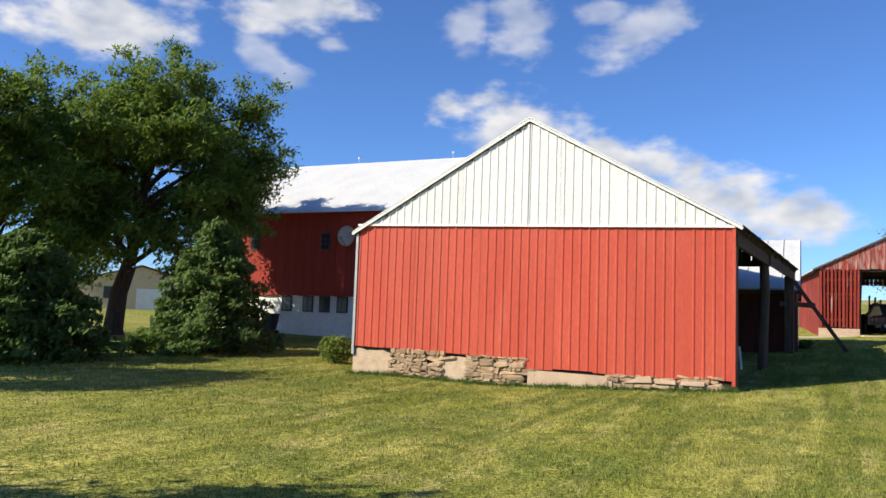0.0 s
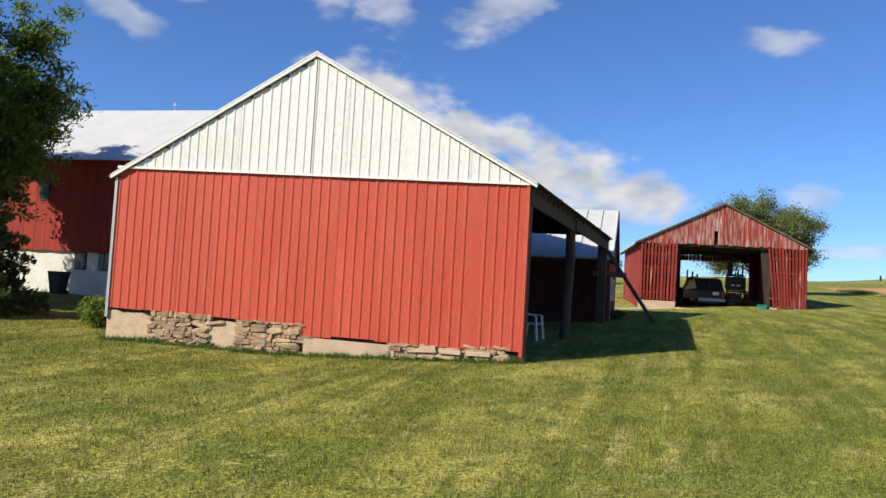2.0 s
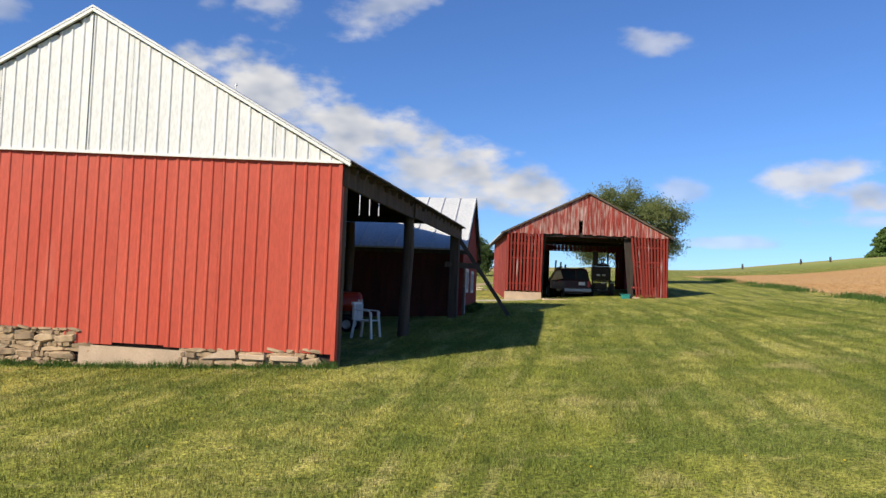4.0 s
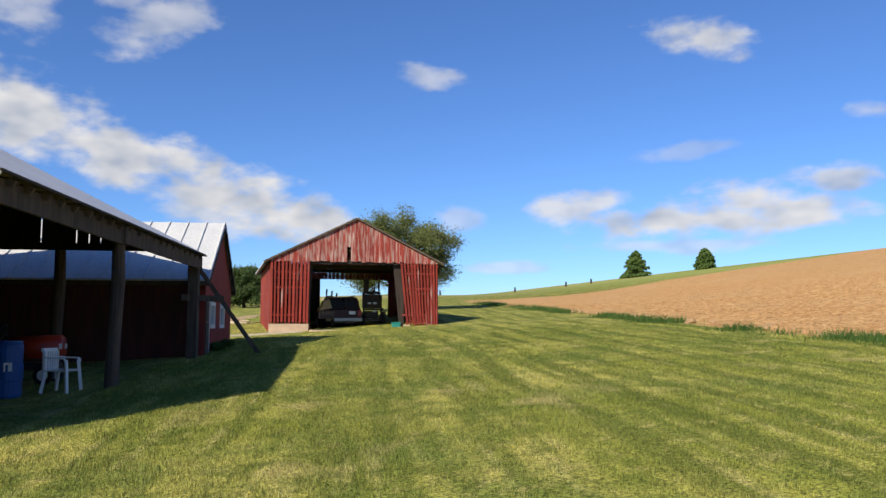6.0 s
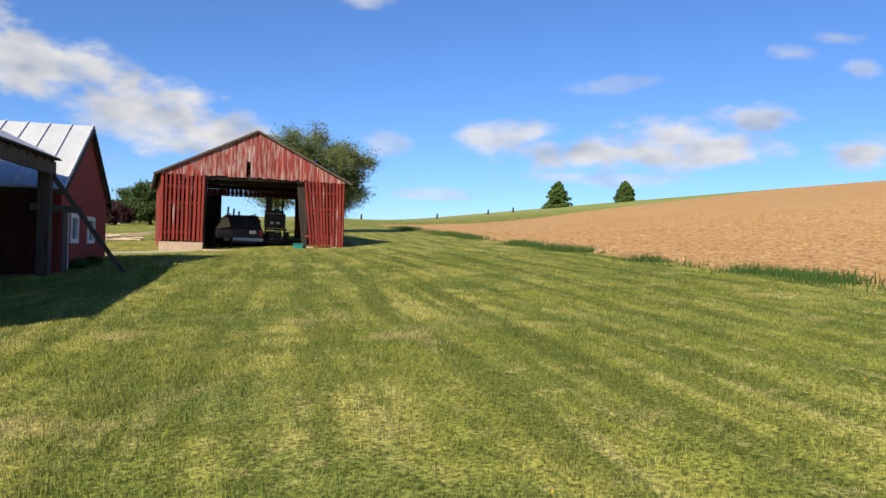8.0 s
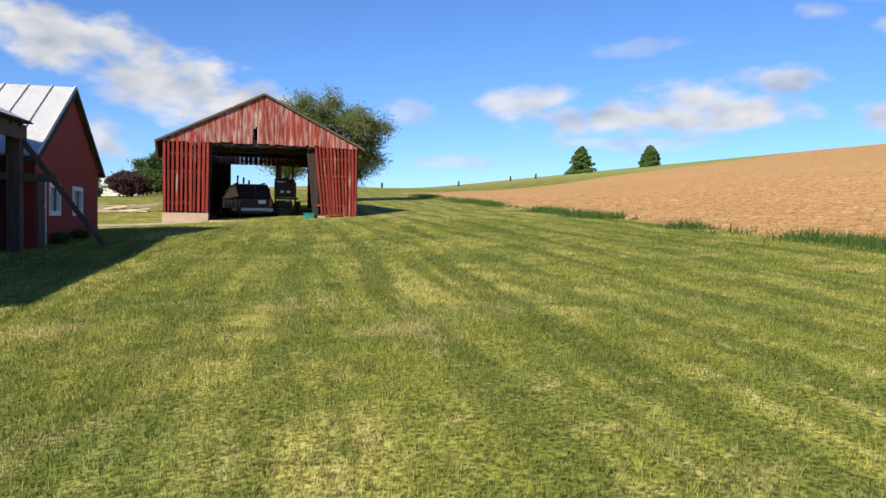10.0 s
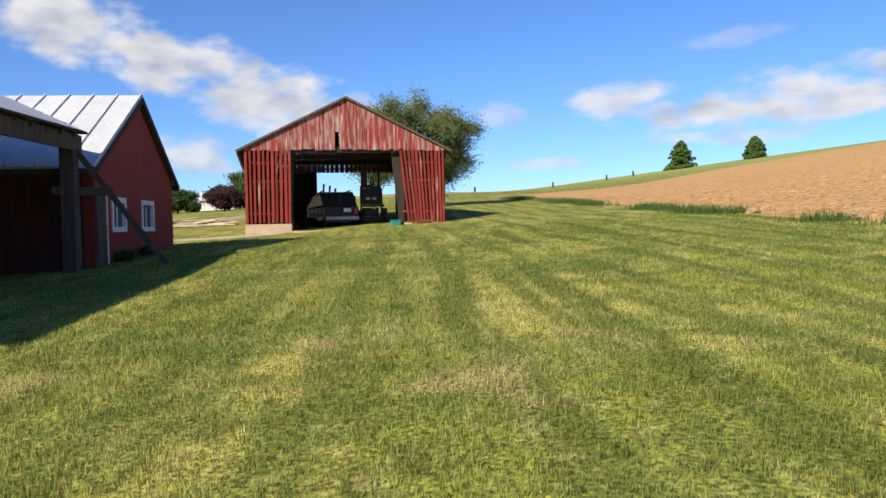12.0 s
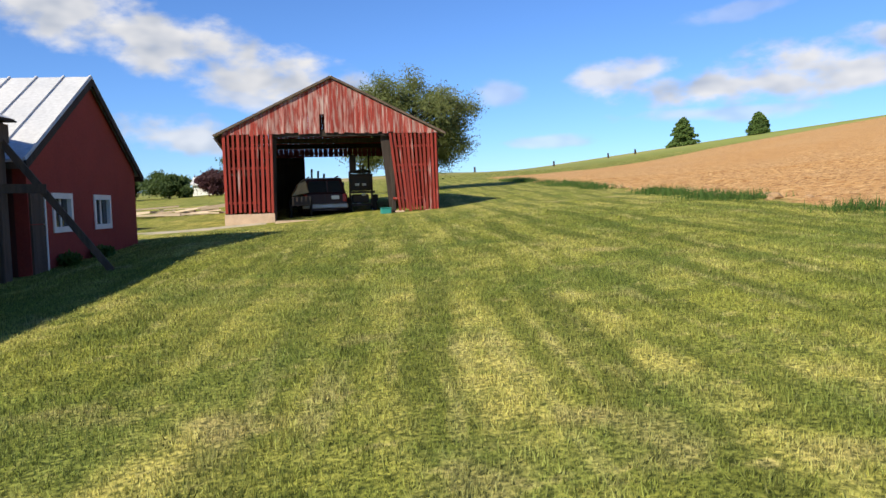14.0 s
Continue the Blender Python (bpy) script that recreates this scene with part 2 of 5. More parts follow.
def thing(name, label, category, m, group="", kind=""):
    ob = new(name)
    ob.matrix_world = m
    return tagged(ob, label, category, group, kind)


def box(bm, x0, y0, z0, x1, y1, z1, m=None, bevel=0.0):
    r = bmesh.ops.create_cube(bm, size=1.0)
    vs = r["verts"]
    bmesh.ops.transform(bm, verts=vs, matrix=Matrix.Translation(((x0 + x1) / 2, (y0 + y1) / 2, (z0 + z1) / 2)) @ Matrix.Diagonal((abs(x1 - x0), abs(y1 - y0), abs(z1 - z0), 1)))
    if bevel:
        es = list({e for v in vs for e in v.link_edges})
        vs = list({v for f in bmesh.ops.bevel(bm, geom=es, offset=bevel, segments=1, affect="EDGES")["faces"] for v in f.verts} | {v for v in vs if v.is_valid})
    if m is not None:
        bmesh.ops.transform(bm, verts=vs, matrix=m)
    return bm


def boxes(*rows, bevel=0.0):
    bm = bmesh.new()
    for r in rows:
        box(bm, *r, bevel=bevel)
    return bm


def tube(bm, points, radii, sides=8):
    """A tapered round member along points."""
    rings = []
    for i, p in enumerate(points):
        p = Vector(p)
        d = (Vector(points[min(i + 1, len(points) - 1)]) - Vector(points[max(i - 1, 0)])).normalized()
        a = d.cross(Vector((0.31, 0.95, 0.05))).normalized()
        c = d.cross(a)
        rings.append([bm.verts.new(p + (a * math.cos(k * 2 * math.pi / sides) + c * math.sin(k * 2 * math.pi / sides)) * radii[i]) for k in range(sides)])
    for r, s in zip(rings, rings[1:]):
        for k in range(sides):
            bm.faces.new((r[k], r[(k + 1) % sides], s[(k + 1) % sides], s[k]))
    bm.faces.new(rings[0][::-1])
    bm.faces.new(rings[-1])
    return bm


def beam(bm, a, b, w, h):
    """A squared timber from a to b."""
    a, b = Vector(a), Vector(b)
    d = b - a
    q = d.to_track_quat("X", "Z").to_matrix().to_4x4()
    return box(bm, 0, -w / 2, -h / 2, d.length, w / 2, h / 2, Matrix.Translation(a) @ q)


def prism(bm, outline, y0, y1):
    """A slab with an outline in x, z, from y0 to y1."""
    a = [bm.verts.new((x, y0, z)) for x, z in outline]
    b = [bm.verts.new((x, y1, z)) for x, z in outline]
    bm.faces.new(a)
    bm.faces.new(b[::-1])
    for i in range(len(a)):
        j = (i + 1) % len(a)
        bm.faces.new((a[j], a[i], b[i], b[j]))
    bmesh.ops.recalc_face_normals(bm, faces=bm.faces[:])
    return bm


def wheel(parent, x, y, z, r, w, tyre_mat=None, hub_mat=None):
    """A wheel on an axle along x."""
    bm = bmesh.new()
    prof = [(-w / 2, r * 0.6), (-w / 2, r * 0.92), (-w * 0.3, r), (w * 0.3, r), (w / 2, r * 0.92), (w / 2, r * 0.6)]
    rings = [[bm.verts.new((x + px, y + pr * math.cos(k * math.pi / 12), z + pr * math.sin(k * math.pi / 12))) for px, pr in prof] for k in range(24)]
    for k in range(24):
        for i in range(len(prof) - 1):
            bm.faces.new((rings[k][i], rings[k][i + 1], rings[(k + 1) % 24][i + 1], rings[(k + 1) % 24][i]))
    t = part("wheel", bm, tyre_mat or BLACK_RUBBER, parent)
    bm = bmesh.new()
    tube(bm, [(x - w * 0.35, y, z), (x + w * 0.35, y, z)], [r * 0.6, r * 0.6], 16)
    part("rim", bm, hub_mat or GREY_METAL, t)
    return t


# ---- the lie of the land ----
EDGE_P, EDGE_D = Vector((24.4, 14.0)), Vector((0.442, 0.897)).normalized()
EYE_P = (7.3, 6.2)


def smooth01(v):
    v = np.clip(v, 0, 1)
    return v * v * (3 - 2 * v)


def edge_side(x, y):
    """Metres into the ploughed side of the lawn's edge."""
    return (x - EDGE_P.x) * EDGE_D.y - (y - EDGE_P.y) * EDGE_D.x


def ground_z(x, y):
    x, y = np.asarray(x, float), np.asarray(y, float)
    dx, dy = x - EYE_P[0], y - EYE_P[1]
    r = np.hypot(dx, dy) + 1e-6
    k = np.minimum(r, 260.0) / r
    px, py = EYE_P[0] + dx * k, EYE_P[1] + dy * k
    lawn = -0.545 + 0.055 * px + 0.022 * py
    lawn = np.where(px < 1, lawn + (1 - px) * 0.058, lawn)
    lawn = lawn + 0.16 * np.exp(-((px + 0.5) ** 2 + (py + 0.5) ** 2) / 30.0)
    lawn = lawn - 0.27 * np.exp(-((px - 24.5) ** 2 + (py - 43.0) ** 2) / 90.0)
    hill = 1.1 + 0.121 * (px - 24.4) - 0.0285 * (py - 14.0)
    w = smooth01((edge_side(px, py) + 1.0) / 45.0)
    back = smooth01((-py - 10) / 60)
    z = lawn * (1 - w) + hill * w
    z = z * (1 - back) + 0.3 * back
    roll = 0.035 * np.sin(px * 0.55 + 1.3 * np.sin(py * 0.21)) * np.cos(py * 0.43 + 0.7)
    return z + roll * (r < 120) - np.maximum(r - 260.0, 0) * 0.035


def gz(x, y):
    return float(ground_z(x, y))


# ---- ground ----
def ground_material(name, blade=False):
    """The lawn's colours by place; the ground takes the ploughed field too, the blades a tone of their own each."""
    m = bpy.data.materials.new(name)
    m.use_nodes = True
    n, l = m.node_tree.nodes, m.node_tree.links
    b = n["Principled BSDF"]
    b.inputs["Roughness"].default_value, b.inputs["Specular IOR Level"].default_value = (0.6 if blade else 0.95), (0.25 if blade else 0.1)
    co = n.new("ShaderNodeTexCoord")
    sep = n.new("ShaderNodeSeparateXYZ")
    l.new(co.outputs["Object"], sep.inputs[0])

    def mth(op, a, c=None):
        q = n.new("ShaderNodeMath")
        q.operation = op
        for i, s in enumerate((a, c)):
            if isinstance(s, (int, float)):
                q.inputs[i].default_value = s
            elif s is not None:
                l.new(s, q.inputs[i])
        return q.outputs[0]

    def nz(scale, detail=4.0, stretch=(1, 1, 1), turn=0.0):
        mp = n.new("ShaderNodeMapping")
        mp.inputs["Scale"].default_value = stretch
        mp.inputs["Rotation"].default_value = (0, 0, radians(turn))
        l.new(co.outputs["Object"], mp.inputs[0])
        t = n.new("ShaderNodeTexNoise")
        t.inputs["Scale"].default_value, t.inputs["Detail"].default_value = scale, detail
        l.new(mp.outputs[0], t.inputs["Vector"])
        return t.outputs[0]

    def rng(v, a, c, d=0.0, e=1.0):
        r = n.new("ShaderNodeMapRange")
        for i, q in enumerate((a, c, d, e)):
            r.inputs[1 + i].default_value = q
        l.new(v, r.inputs["Value"])
        return r.outputs[0]

    def mix(f, a, c, mode="MIX"):
        x = n.new("ShaderNodeMix")
        x.data_type, x.blend_type = "RGBA", mode
        for s, v in ((x.inputs["Factor"], f), (x.inputs["A"], a), (x.inputs["B"], c)):
            if isinstance(v, (int, float)):
                s.default_value = v
            elif isinstance(v, tuple):
                s.default_value = (*v, 1)
            else:
                l.new(v, s)
        return x.outputs["Result"]

    X, Y = sep.outputs[0], sep.outputs[1]
    side = mth("SUBTRACT", mth("MULTIPLY", mth("SUBTRACT", X, EDGE_P.x), EDGE_D.y), mth("MULTIPLY", mth("SUBTRACT", Y, EDGE_P.y), EDGE_D.x))
    past = mth("SUBTRACT", mth("SUBTRACT", Y, 84.0), mth("MULTIPLY", mth("SUBTRACT", X, 65.0), 0.25))
    ragged = mth("MULTIPLY", mth("SUBTRACT", nz(0.9, 5), 0.5), 2.6)
    dirt = mth("MULTIPLY", rng(mth("ADD", side, ragged), 0.2, 0.9), rng(mth("ADD", past, ragged), 1.0, -1.0))
    # lawn: mown bands along the field's edge, broad patches, dry tufts, fine blades and painted shade between them
    along = mth("ADD", mth("MULTIPLY", X, EDGE_D.x), mth("MULTIPLY", Y, EDGE_D.y))

    def streak(across, down, detail=3.0):
        v = n.new("ShaderNodeCombineXYZ")
        l.new(mth("MULTIPLY", side, across), v.inputs[0])
        l.new(mth("MULTIPLY", along, down), v.inputs[1])
        t = n.new("ShaderNodeTexNoise")
        t.inputs["Scale"].default_value, t.inputs["Detail"].default_value = 1.0, detail
        l.new(v.outputs[0], t.inputs["Vector"])
        return t.outputs[0]

    swath = mth("SINE", mth("ADD", mth("MULTIPLY", side, 5.4), mth("MULTIPLY", streak(0.2, 0.08), 8.0)))
    grass = mix(rng(nz(0.35, 5), 0.36, 0.64), (0.240, 0.255, 0.050), (0.375, 0.350, 0.100))
    grass = mix(rng(streak(0.8, 0.10), 0.44, 0.58, 0, 0.6), grass, (0.170, 0.198, 0.034))
    grass = mix(mth("MULTIPLY", mth("MULTIPLY", rng(swath, 0.1, 0.7, 0, 0.9), rng(side, -16.0, -7.0, 0.2, 1.0)), rng(streak(0.5, 0.2, 6), 0.38, 0.50)), grass, (0.105, 0.130, 0.026))
    grass = mix(rng(streak(2.6, 0.22, 5), 0.50, 0.62, 0, 0.75), grass, (0.135, 0.160, 0.030))
    grass = mix(rng(streak(3.4, 0.30, 5), 0.56, 0.68, 0, 0.6), grass, (0.41, 0.375, 0.145))
    grass = mix(rng(nz(0.55, 6), 0.50, 0.62, 0, 0.6), grass, (0.125, 0.168, 0.036))
    grass = mix(rng(nz(1.7, 6), 0.53, 0.64, 0, 0.7), grass, (0.130, 0.158, 0.030))
    grass = mix(rng(nz(4.5, 5), 0.54, 0.66, 0, 0.6), grass, (0.115, 0.140, 0.026))
    grass = mix(rng(nz(0.75, 6), 0.60, 0.72, 0, 0.7), grass, (0.36, 0.31, 0.13))
    grass = mix(rng(nz(2.9, 6, (1, 1.6, 1), 26), 0.60, 0.70, 0, 0.6), grass, (0.37, 0.33, 0.13))
    if blade:
        geo = n.new("ShaderNodeNewGeometry")
        tone = rng(geo.outputs["Random Per Island"], 0, 1, 0.45, 1.95)
        hue = n.new("ShaderNodeCombineColor")
        for i in range(3):
            l.new(tone, hue.inputs[i])
        out = mix(1.0, grass, hue.outputs[0], "MULTIPLY")
        l.new(out, b.inputs["Base Color"])
        tr = n.new("ShaderNodeBsdfTranslucent")
        l.new(out, tr.inputs["Color"])
        mx = n.new("ShaderNodeMixShader")
        mx.inputs["Fac"].default_value = 0.35
        l.new(b.outputs[0], mx.inputs[1])
        l.new(tr.outputs[0], mx.inputs[2])
        l.new(mx.outputs[0], n["Material Output"].inputs["Surface"])
        return m
    # fine speckle: soil and shade in the gaps between blades, painted into the ground
    blades = nz(24.0, 6)
    grass = mix(1.0, grass, mix(rng(blades, 0.36, 0.64), (0.30, 0.33, 0.29), (1.75, 1.62, 1.48)), "MULTIPLY")
    clod = nz(2.6, 6)
    soil = mix(rng(clod, 0.36, 0.66), (0.40, 0.20, 0.066), (0.62, 0.385, 0.165))
    soil = mix(rng(nz(0.10, 4, (1, 1, 1)), 0.35, 0.7, 0, 0.55), soil, (0.52, 0.34, 0.165))
    soil = mix(rng(nz(7.0, 5), 0.52, 0.62, 0, 0.85), soil, (0.22, 0.11, 0.045))
    far = mix(rng(nz(0.02, 3), 0.4, 0.6), (0.20, 0.235, 0.06), (0.38, 0.29, 0.14))
    d = mth("SQRT", mth("ADD", mth("MULTIPLY", X, X), mth("MULTIPLY", Y, Y)))
    green = mix(rng(d, 150.0, 190.0), grass, far)
    green = mix(mth("MULTIPLY", rng(side, 30.0, 60.0), 0.6), green, (0.27, 0.30, 0.07))
    l.new(mix(dirt, green, soil), b.inputs["Base Color"])
    bp = n.new("ShaderNodeBump")
    bp.inputs["Strength"].default_value, bp.inputs["Distance"].default_value = 0.6, 0.03
    l.new(mth("ADD", mth("MULTIPLY", blades, mth("SUBTRACT", 1.0, dirt)), mth("MULTIPLY", clod, mth("MULTIPLY", dirt, 6.0))), bp.inputs["Height"])
    l.new(bp.outputs[0], b.inputs["Normal"])
    return m


def mesh_from(name, verts, faces, mat):
    me = bpy.data.meshes.new(name)
    k = faces.shape[1]
    me.vertices.add(len(verts))
    me.vertices.foreach_set("co", np.ascontiguousarray(verts, dtype=np.float32).ravel())
    me.loops.add(faces.size)
    me.loops.foreach_set("vertex_index", np.ascontiguousarray(faces, dtype=np.int32).ravel())
    me.polygons.add(len(faces))
    me.polygons.foreach_set("loop_start", np.arange(len(faces), dtype=np.int32) * k)
    me.materials.append(mat)
    me.update(calc_edges=True)
    return me


def build_ground():
    rings = np.concatenate([np.arange(0.4, 60, 0.45), np.geomspace(60.5, 3500, 90)])
    ang = np.linspace(0, 2 * np.pi, 320, endpoint=False)
    rr, aa = np.meshgrid(rings, ang, indexing="ij")
    x, y = 14 + rr * np.sin(aa), 16 + rr * np.cos(aa)
    z = ground_z(x, y)
    ploughed = (edge_side(x, y) > 0.5) & (y - 84 - 0.25 * (x - 65) < 0) & (rr < 70)
    clod = np.array([noise.noise((u * 1.9, v * 1.9, 0.0)) + 0.6 * noise.noise((u * 5.0, v * 5.0, 3.0)) for u, v in zip(x[ploughed], y[ploughed])])
    z[ploughed] += 0.11 * clod
    v = np.stack([x.ravel(), y.ravel(), z.ravel()], 1)
    v = np.vstack([v, [[14, 16, gz(14, 16)]]])
    n, k = len(rings), len(ang)
    i, j = np.meshgrid(np.arange(n - 1), np.arange(k), indexing="ij")
    q = np.stack([i * k + j, i * k + (j + 1) % k, (i + 1) * k + (j + 1) % k, (i + 1) * k + j], -1).reshape(-1, 4)[:, ::-1]
    me = mesh_from("ground", v, q, ground_material("lawn_and_field"))
    bm = bmesh.new()
    bm.from_mesh(me)
    bm.verts.ensure_lookup_table()
    for t in range(k):
        bm.faces.new((bm.verts[n * k], bm.verts[(t + 1) % k], bm.verts[t]))
    bmesh.ops.recalc_face_normals(bm, faces=bm.faces[:])
    bm.to_mesh(me)
    bm.free()
    me.polygons.foreach_set("use_smooth", [True] * len(me.polygons))
    return tagged(new("ground", me), "mown green lawn rising to a ploughed brown field on a hill", "ground", kind="structure")


ground = build_ground()

# ---- the red barn with the white gable ----
BARN = pose(6.17, 17.02, 0, 0, 0, -24.04)
BU, BD = Vector((math.cos(radians(24.04)), -math.sin(radians(24.04)))), Vector((math.sin(radians(24.04)), math.cos(radians(24.04))))


def at_barn(u, d):
    p = Vector((6.17, 17.02)) + BU * u + BD * d
    return p.x, p.y


W, LEN, EAVE, APEX, RIDGE_U = 9.39, 12.6, 3.72, 6.36, -4.69
barn = thing("barn", "red metal barn with white gable, stone footing and open side", "barn", BARN)


def gable_z(u):
    """Underside of the roof over the front wall."""
    return APEX - abs(u - RIDGE_U) * (APEX - EAVE) / 4.69 - 0.03


def ribbed(u0, u1, low, high, y=0.0, step=0.212, proud=0.015, wide=0.035):
    """A ribbed metal sheet in the wall's plane; low and high give its edges."""
    us = [u0]
    k = math.ceil((u0 + 0.02) / step)
    while k * step < u1 - 0.05:
        c = k * step
        us += [c - wide, c - wide * 0.4, c + wide * 0.4, c + wide]
        k += 1
    us = sorted(us + [u1])
    bm = bmesh.new()
    prev = None
    for u in us:
        f = abs(u / step - round(u / step)) * step
        o = y - (proud if f < wide * 0.6 and u not in (u0, u1) else 0.0)
        a, b = bm.verts.new((u, o, low(u))), bm.verts.new((u, o, high(u)))
        if prev:
            bm.faces.new((prev[0], a, b, prev[1]))
        prev = (a, b)
    return bm


JOIN = lambda u: 3.71 - u * 0.021
edges = [-W, -8.55, -7.72, -6.85, -5.9, -4.9, -4.0, -3.05, -2.15, -1.05, -0.05]
for i, (a, b) in enumerate(zip(edges, edges[1:])):
    sag = 0.02 * math.sin(i * 2.3)
    if i < 5:
        low = lambda u, s=sag: 0.72 - (u + W) * 0.027 + s
    else:
        low = lambda u, s=sag: 0.41 - (u + 4.9) * 0.008 + s
    part("red_sheet", ribbed(a, b, low, lambda u: JOIN(u), -0.02 - 0.007 * (i % 2)), RED_METAL, barn)
edges = [-W, -7.9, -6.4, RIDGE_U, -3.9, -2.5, -1.2, 0.0]
for i, (a, b) in enumerate(zip(edges, edges[1:])):
    part("white_sheet", ribbed(a, b, lambda u: JOIN(u) - 0.03, lambda u: max(gable_z(u), JOIN(u) - 0.02), -0.045 - 0.006 * (i % 2)), WHITE_METAL, barn)
bm = bmesh.new()
prism(bm, [(-W, 0.75), (-4.9, 0.62), (-4.9, 0.42), (0, 0.40), (0, EAVE), (RIDGE_U, APEX - 0.06), (-W, EAVE)], 0.0, 0.09)
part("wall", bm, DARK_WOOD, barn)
bm = bmesh.new()
beam(bm, (-W, -0.07, JOIN(-W) - 0.01), (0.02, -0.07, JOIN(0) - 0.01), 0.035, 0.05)
part("joint_trim", bm, WHITE_TRIM, barn, "thin white metal trim")
bm = bmesh.new()
box(bm, RIDGE_U - 0.055, -0.085, JOIN(RIDGE_U), RIDGE_U + 0.0, -0.03, APEX - 0.06)
part("centre_trim", bm, WHITE_TRIM, barn, "upright white corner trim")
for s in (-1, 1):
    bm = bmesh.new()
    e = RIDGE_U + s * 4.85
    beam(bm, (RIDGE_U, -0.10, APEX + 0.02), (e, -0.10, gable_z(e) + 0.05), 0.05, 0.055)
    part("rake_trim", bm, WHITE_TRIM, barn, "white metal rake trim")
for u, w in ((-W - 0.02, 0.07), (-0.02, 0.07)):
    part("corner_board", boxes((u - w / 2, -0.06, 0.28 if u > -1 else 0.5, u + w / 2, 0.1, 3.70)), RED_METAL if u > -1 else GREY_METAL, barn)
part("corner_post", boxes((-0.12, 0.10, 0.02, 0.03, 0.26, 3.62), bevel=0.01), OLD_WOOD, barn, "grey weathered corner post")
# footing: dark core that shows between the stones, field stones, cast blocks
bm = bmesh.new()
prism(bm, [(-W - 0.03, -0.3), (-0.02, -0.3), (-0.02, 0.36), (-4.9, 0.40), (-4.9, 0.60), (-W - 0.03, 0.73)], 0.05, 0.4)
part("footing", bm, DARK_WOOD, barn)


def stone_mesh(seed, w, h, d):
    rnd = random.Random(seed)
    bm = bmesh.new()
    k = 7
    pts = [(math.cos(t * 2 * math.pi / k + rnd.uniform(-.25, .25)), math.sin(t * 2 * math.pi / k + rnd.uniform(-.25, .25))) for t in range(k)]
    pts = [(max(-0.8, min(0.8, x * 1.15)), max(-0.8, min(0.8, z * 1.15))) for x, z in pts]
    back = [bm.verts.new((x * w / 1.6, 0, z * h / 1.6)) for x, z in pts]
    mid = [bm.verts.new((x * w / 1.6, -d * 0.7, z * h / 1.6)) for x, z in pts]
    top = [bm.verts.new((x * w / 2.1, -d * rnd.uniform(0.9, 1.15), z * h / 2.1)) for x, z in pts]
    for a, b in ((back, mid), (mid, top)):
        for i in range(k):
            bm.faces.new((a[i], a[(i + 1) % k], b[(i + 1) % k], b[i]))
    bm.faces.new(top)
    bmesh.ops.recalc_face_normals(bm, faces=bm.faces[:])
    me = bpy.data.meshes.new("stone")
    bm.to_mesh(me)
    bm.free()
    me.materials.append(STONE)
    return me


def patch(u0, u1, z0, z1, rag, seed):
    """A rough plastered face with a ragged outline."""
    rnd = random.Random(seed)
    bm = bmesh.new()
    n = max(4, int((u1 - u0) / 0.12))
    top = [(u0 + (u1 - u0) * i / n, z1(u0 + (u1 - u0) * i / n) + (rnd.uniform(-rag, 0))) for i in range(n + 1)]
    low = [(u1 - (u1 - u0) * i / n, z0 + rnd.uniform(-0.04, rag * 0.3)) for i in range(n + 1)]
    prism(bm, top + low, 0.0, 0.06)
    return bm


low_edge = lambda u: (0.70 - (u + W) * 0.027) if u < -4.9 else (0.39 - (u + 4.9) * 0.006)
floor_at = lambda u: gz(*at_barn(u, -0.1))
for a, b, s in ((-W - 0.03, -7.9, 1), (-7.0, -6.05, 2)):
    part("mortar_patch", patch(a, b, floor_at((a + b) / 2) - 0.05, lambda u: low_edge(u) - 0.02, 0.08, s), MORTAR, barn, "pale crumbling lime mortar")
rs = random.Random(5)
for a, b in ((-8.3, -6.9), (-6.15, -4.75), (-2.7, -0.35)):
    z = floor_at((a + b) / 2) - 0.05
    top = low_edge((a + b) / 2) + 0.0
    while z < top:
        h = rs.uniform(0.045, 0.15)
        u = a + rs.uniform(-0.1, 0.05)
        while u < b:
            w = rs.choice((0.1, 0.16, 0.24, 0.34, 0.42)) * rs.uniform(0.8, 1.25)
            lift = floor_at(u) - floor_at((a + b) / 2)
            piece("stone", stone_mesh(rs.random(), w * 1.04, h * rs.uniform(0.85, 1.25), rs.uniform(0.05, 0.1)), barn, pose(u + w / 2, 0.035 + rs.uniform(-0.015, 0.02), z + h / 2 + lift * 0.7, rs.uniform(-8, 8), rs.uniform(-12, 12), 0))
            u += w
        z += h * 0.96
bm = bmesh.new()
prism(bm, [(-4.62, -0.25), (-2.62, -0.25), (-2.6, 0.33), (-3.5, 0.345), (-4.6, 0.37)], -0.03, 0.1)
part("cast_block", bm, CONCRETE, barn, "tan cast concrete footing block")
bm = bmesh.new()
prism(bm, [(-2.35, 0.22), (-1.72, 0.26), (-1.75, 0.40), (-2.0, 0.37)], -0.06, 0.05)
part("footing_slab", bm, CONCRETE, barn)
for u0, u1 in ((-1.65, -1.2), (-1.1, -0.6)):
    part("loose_brick", boxes((u0, -0.09, 0.24, u1, 0.03, 0.33), bevel=0.01), CONCRETE, barn)
bm = bmesh.new()
beam(bm, (0.165, -0.12, 3.70), (0.165, LEN + 0.1, 3.70), 0.025, 0.05)
part("eave_fascia", bm, OLD_WOOD, barn)
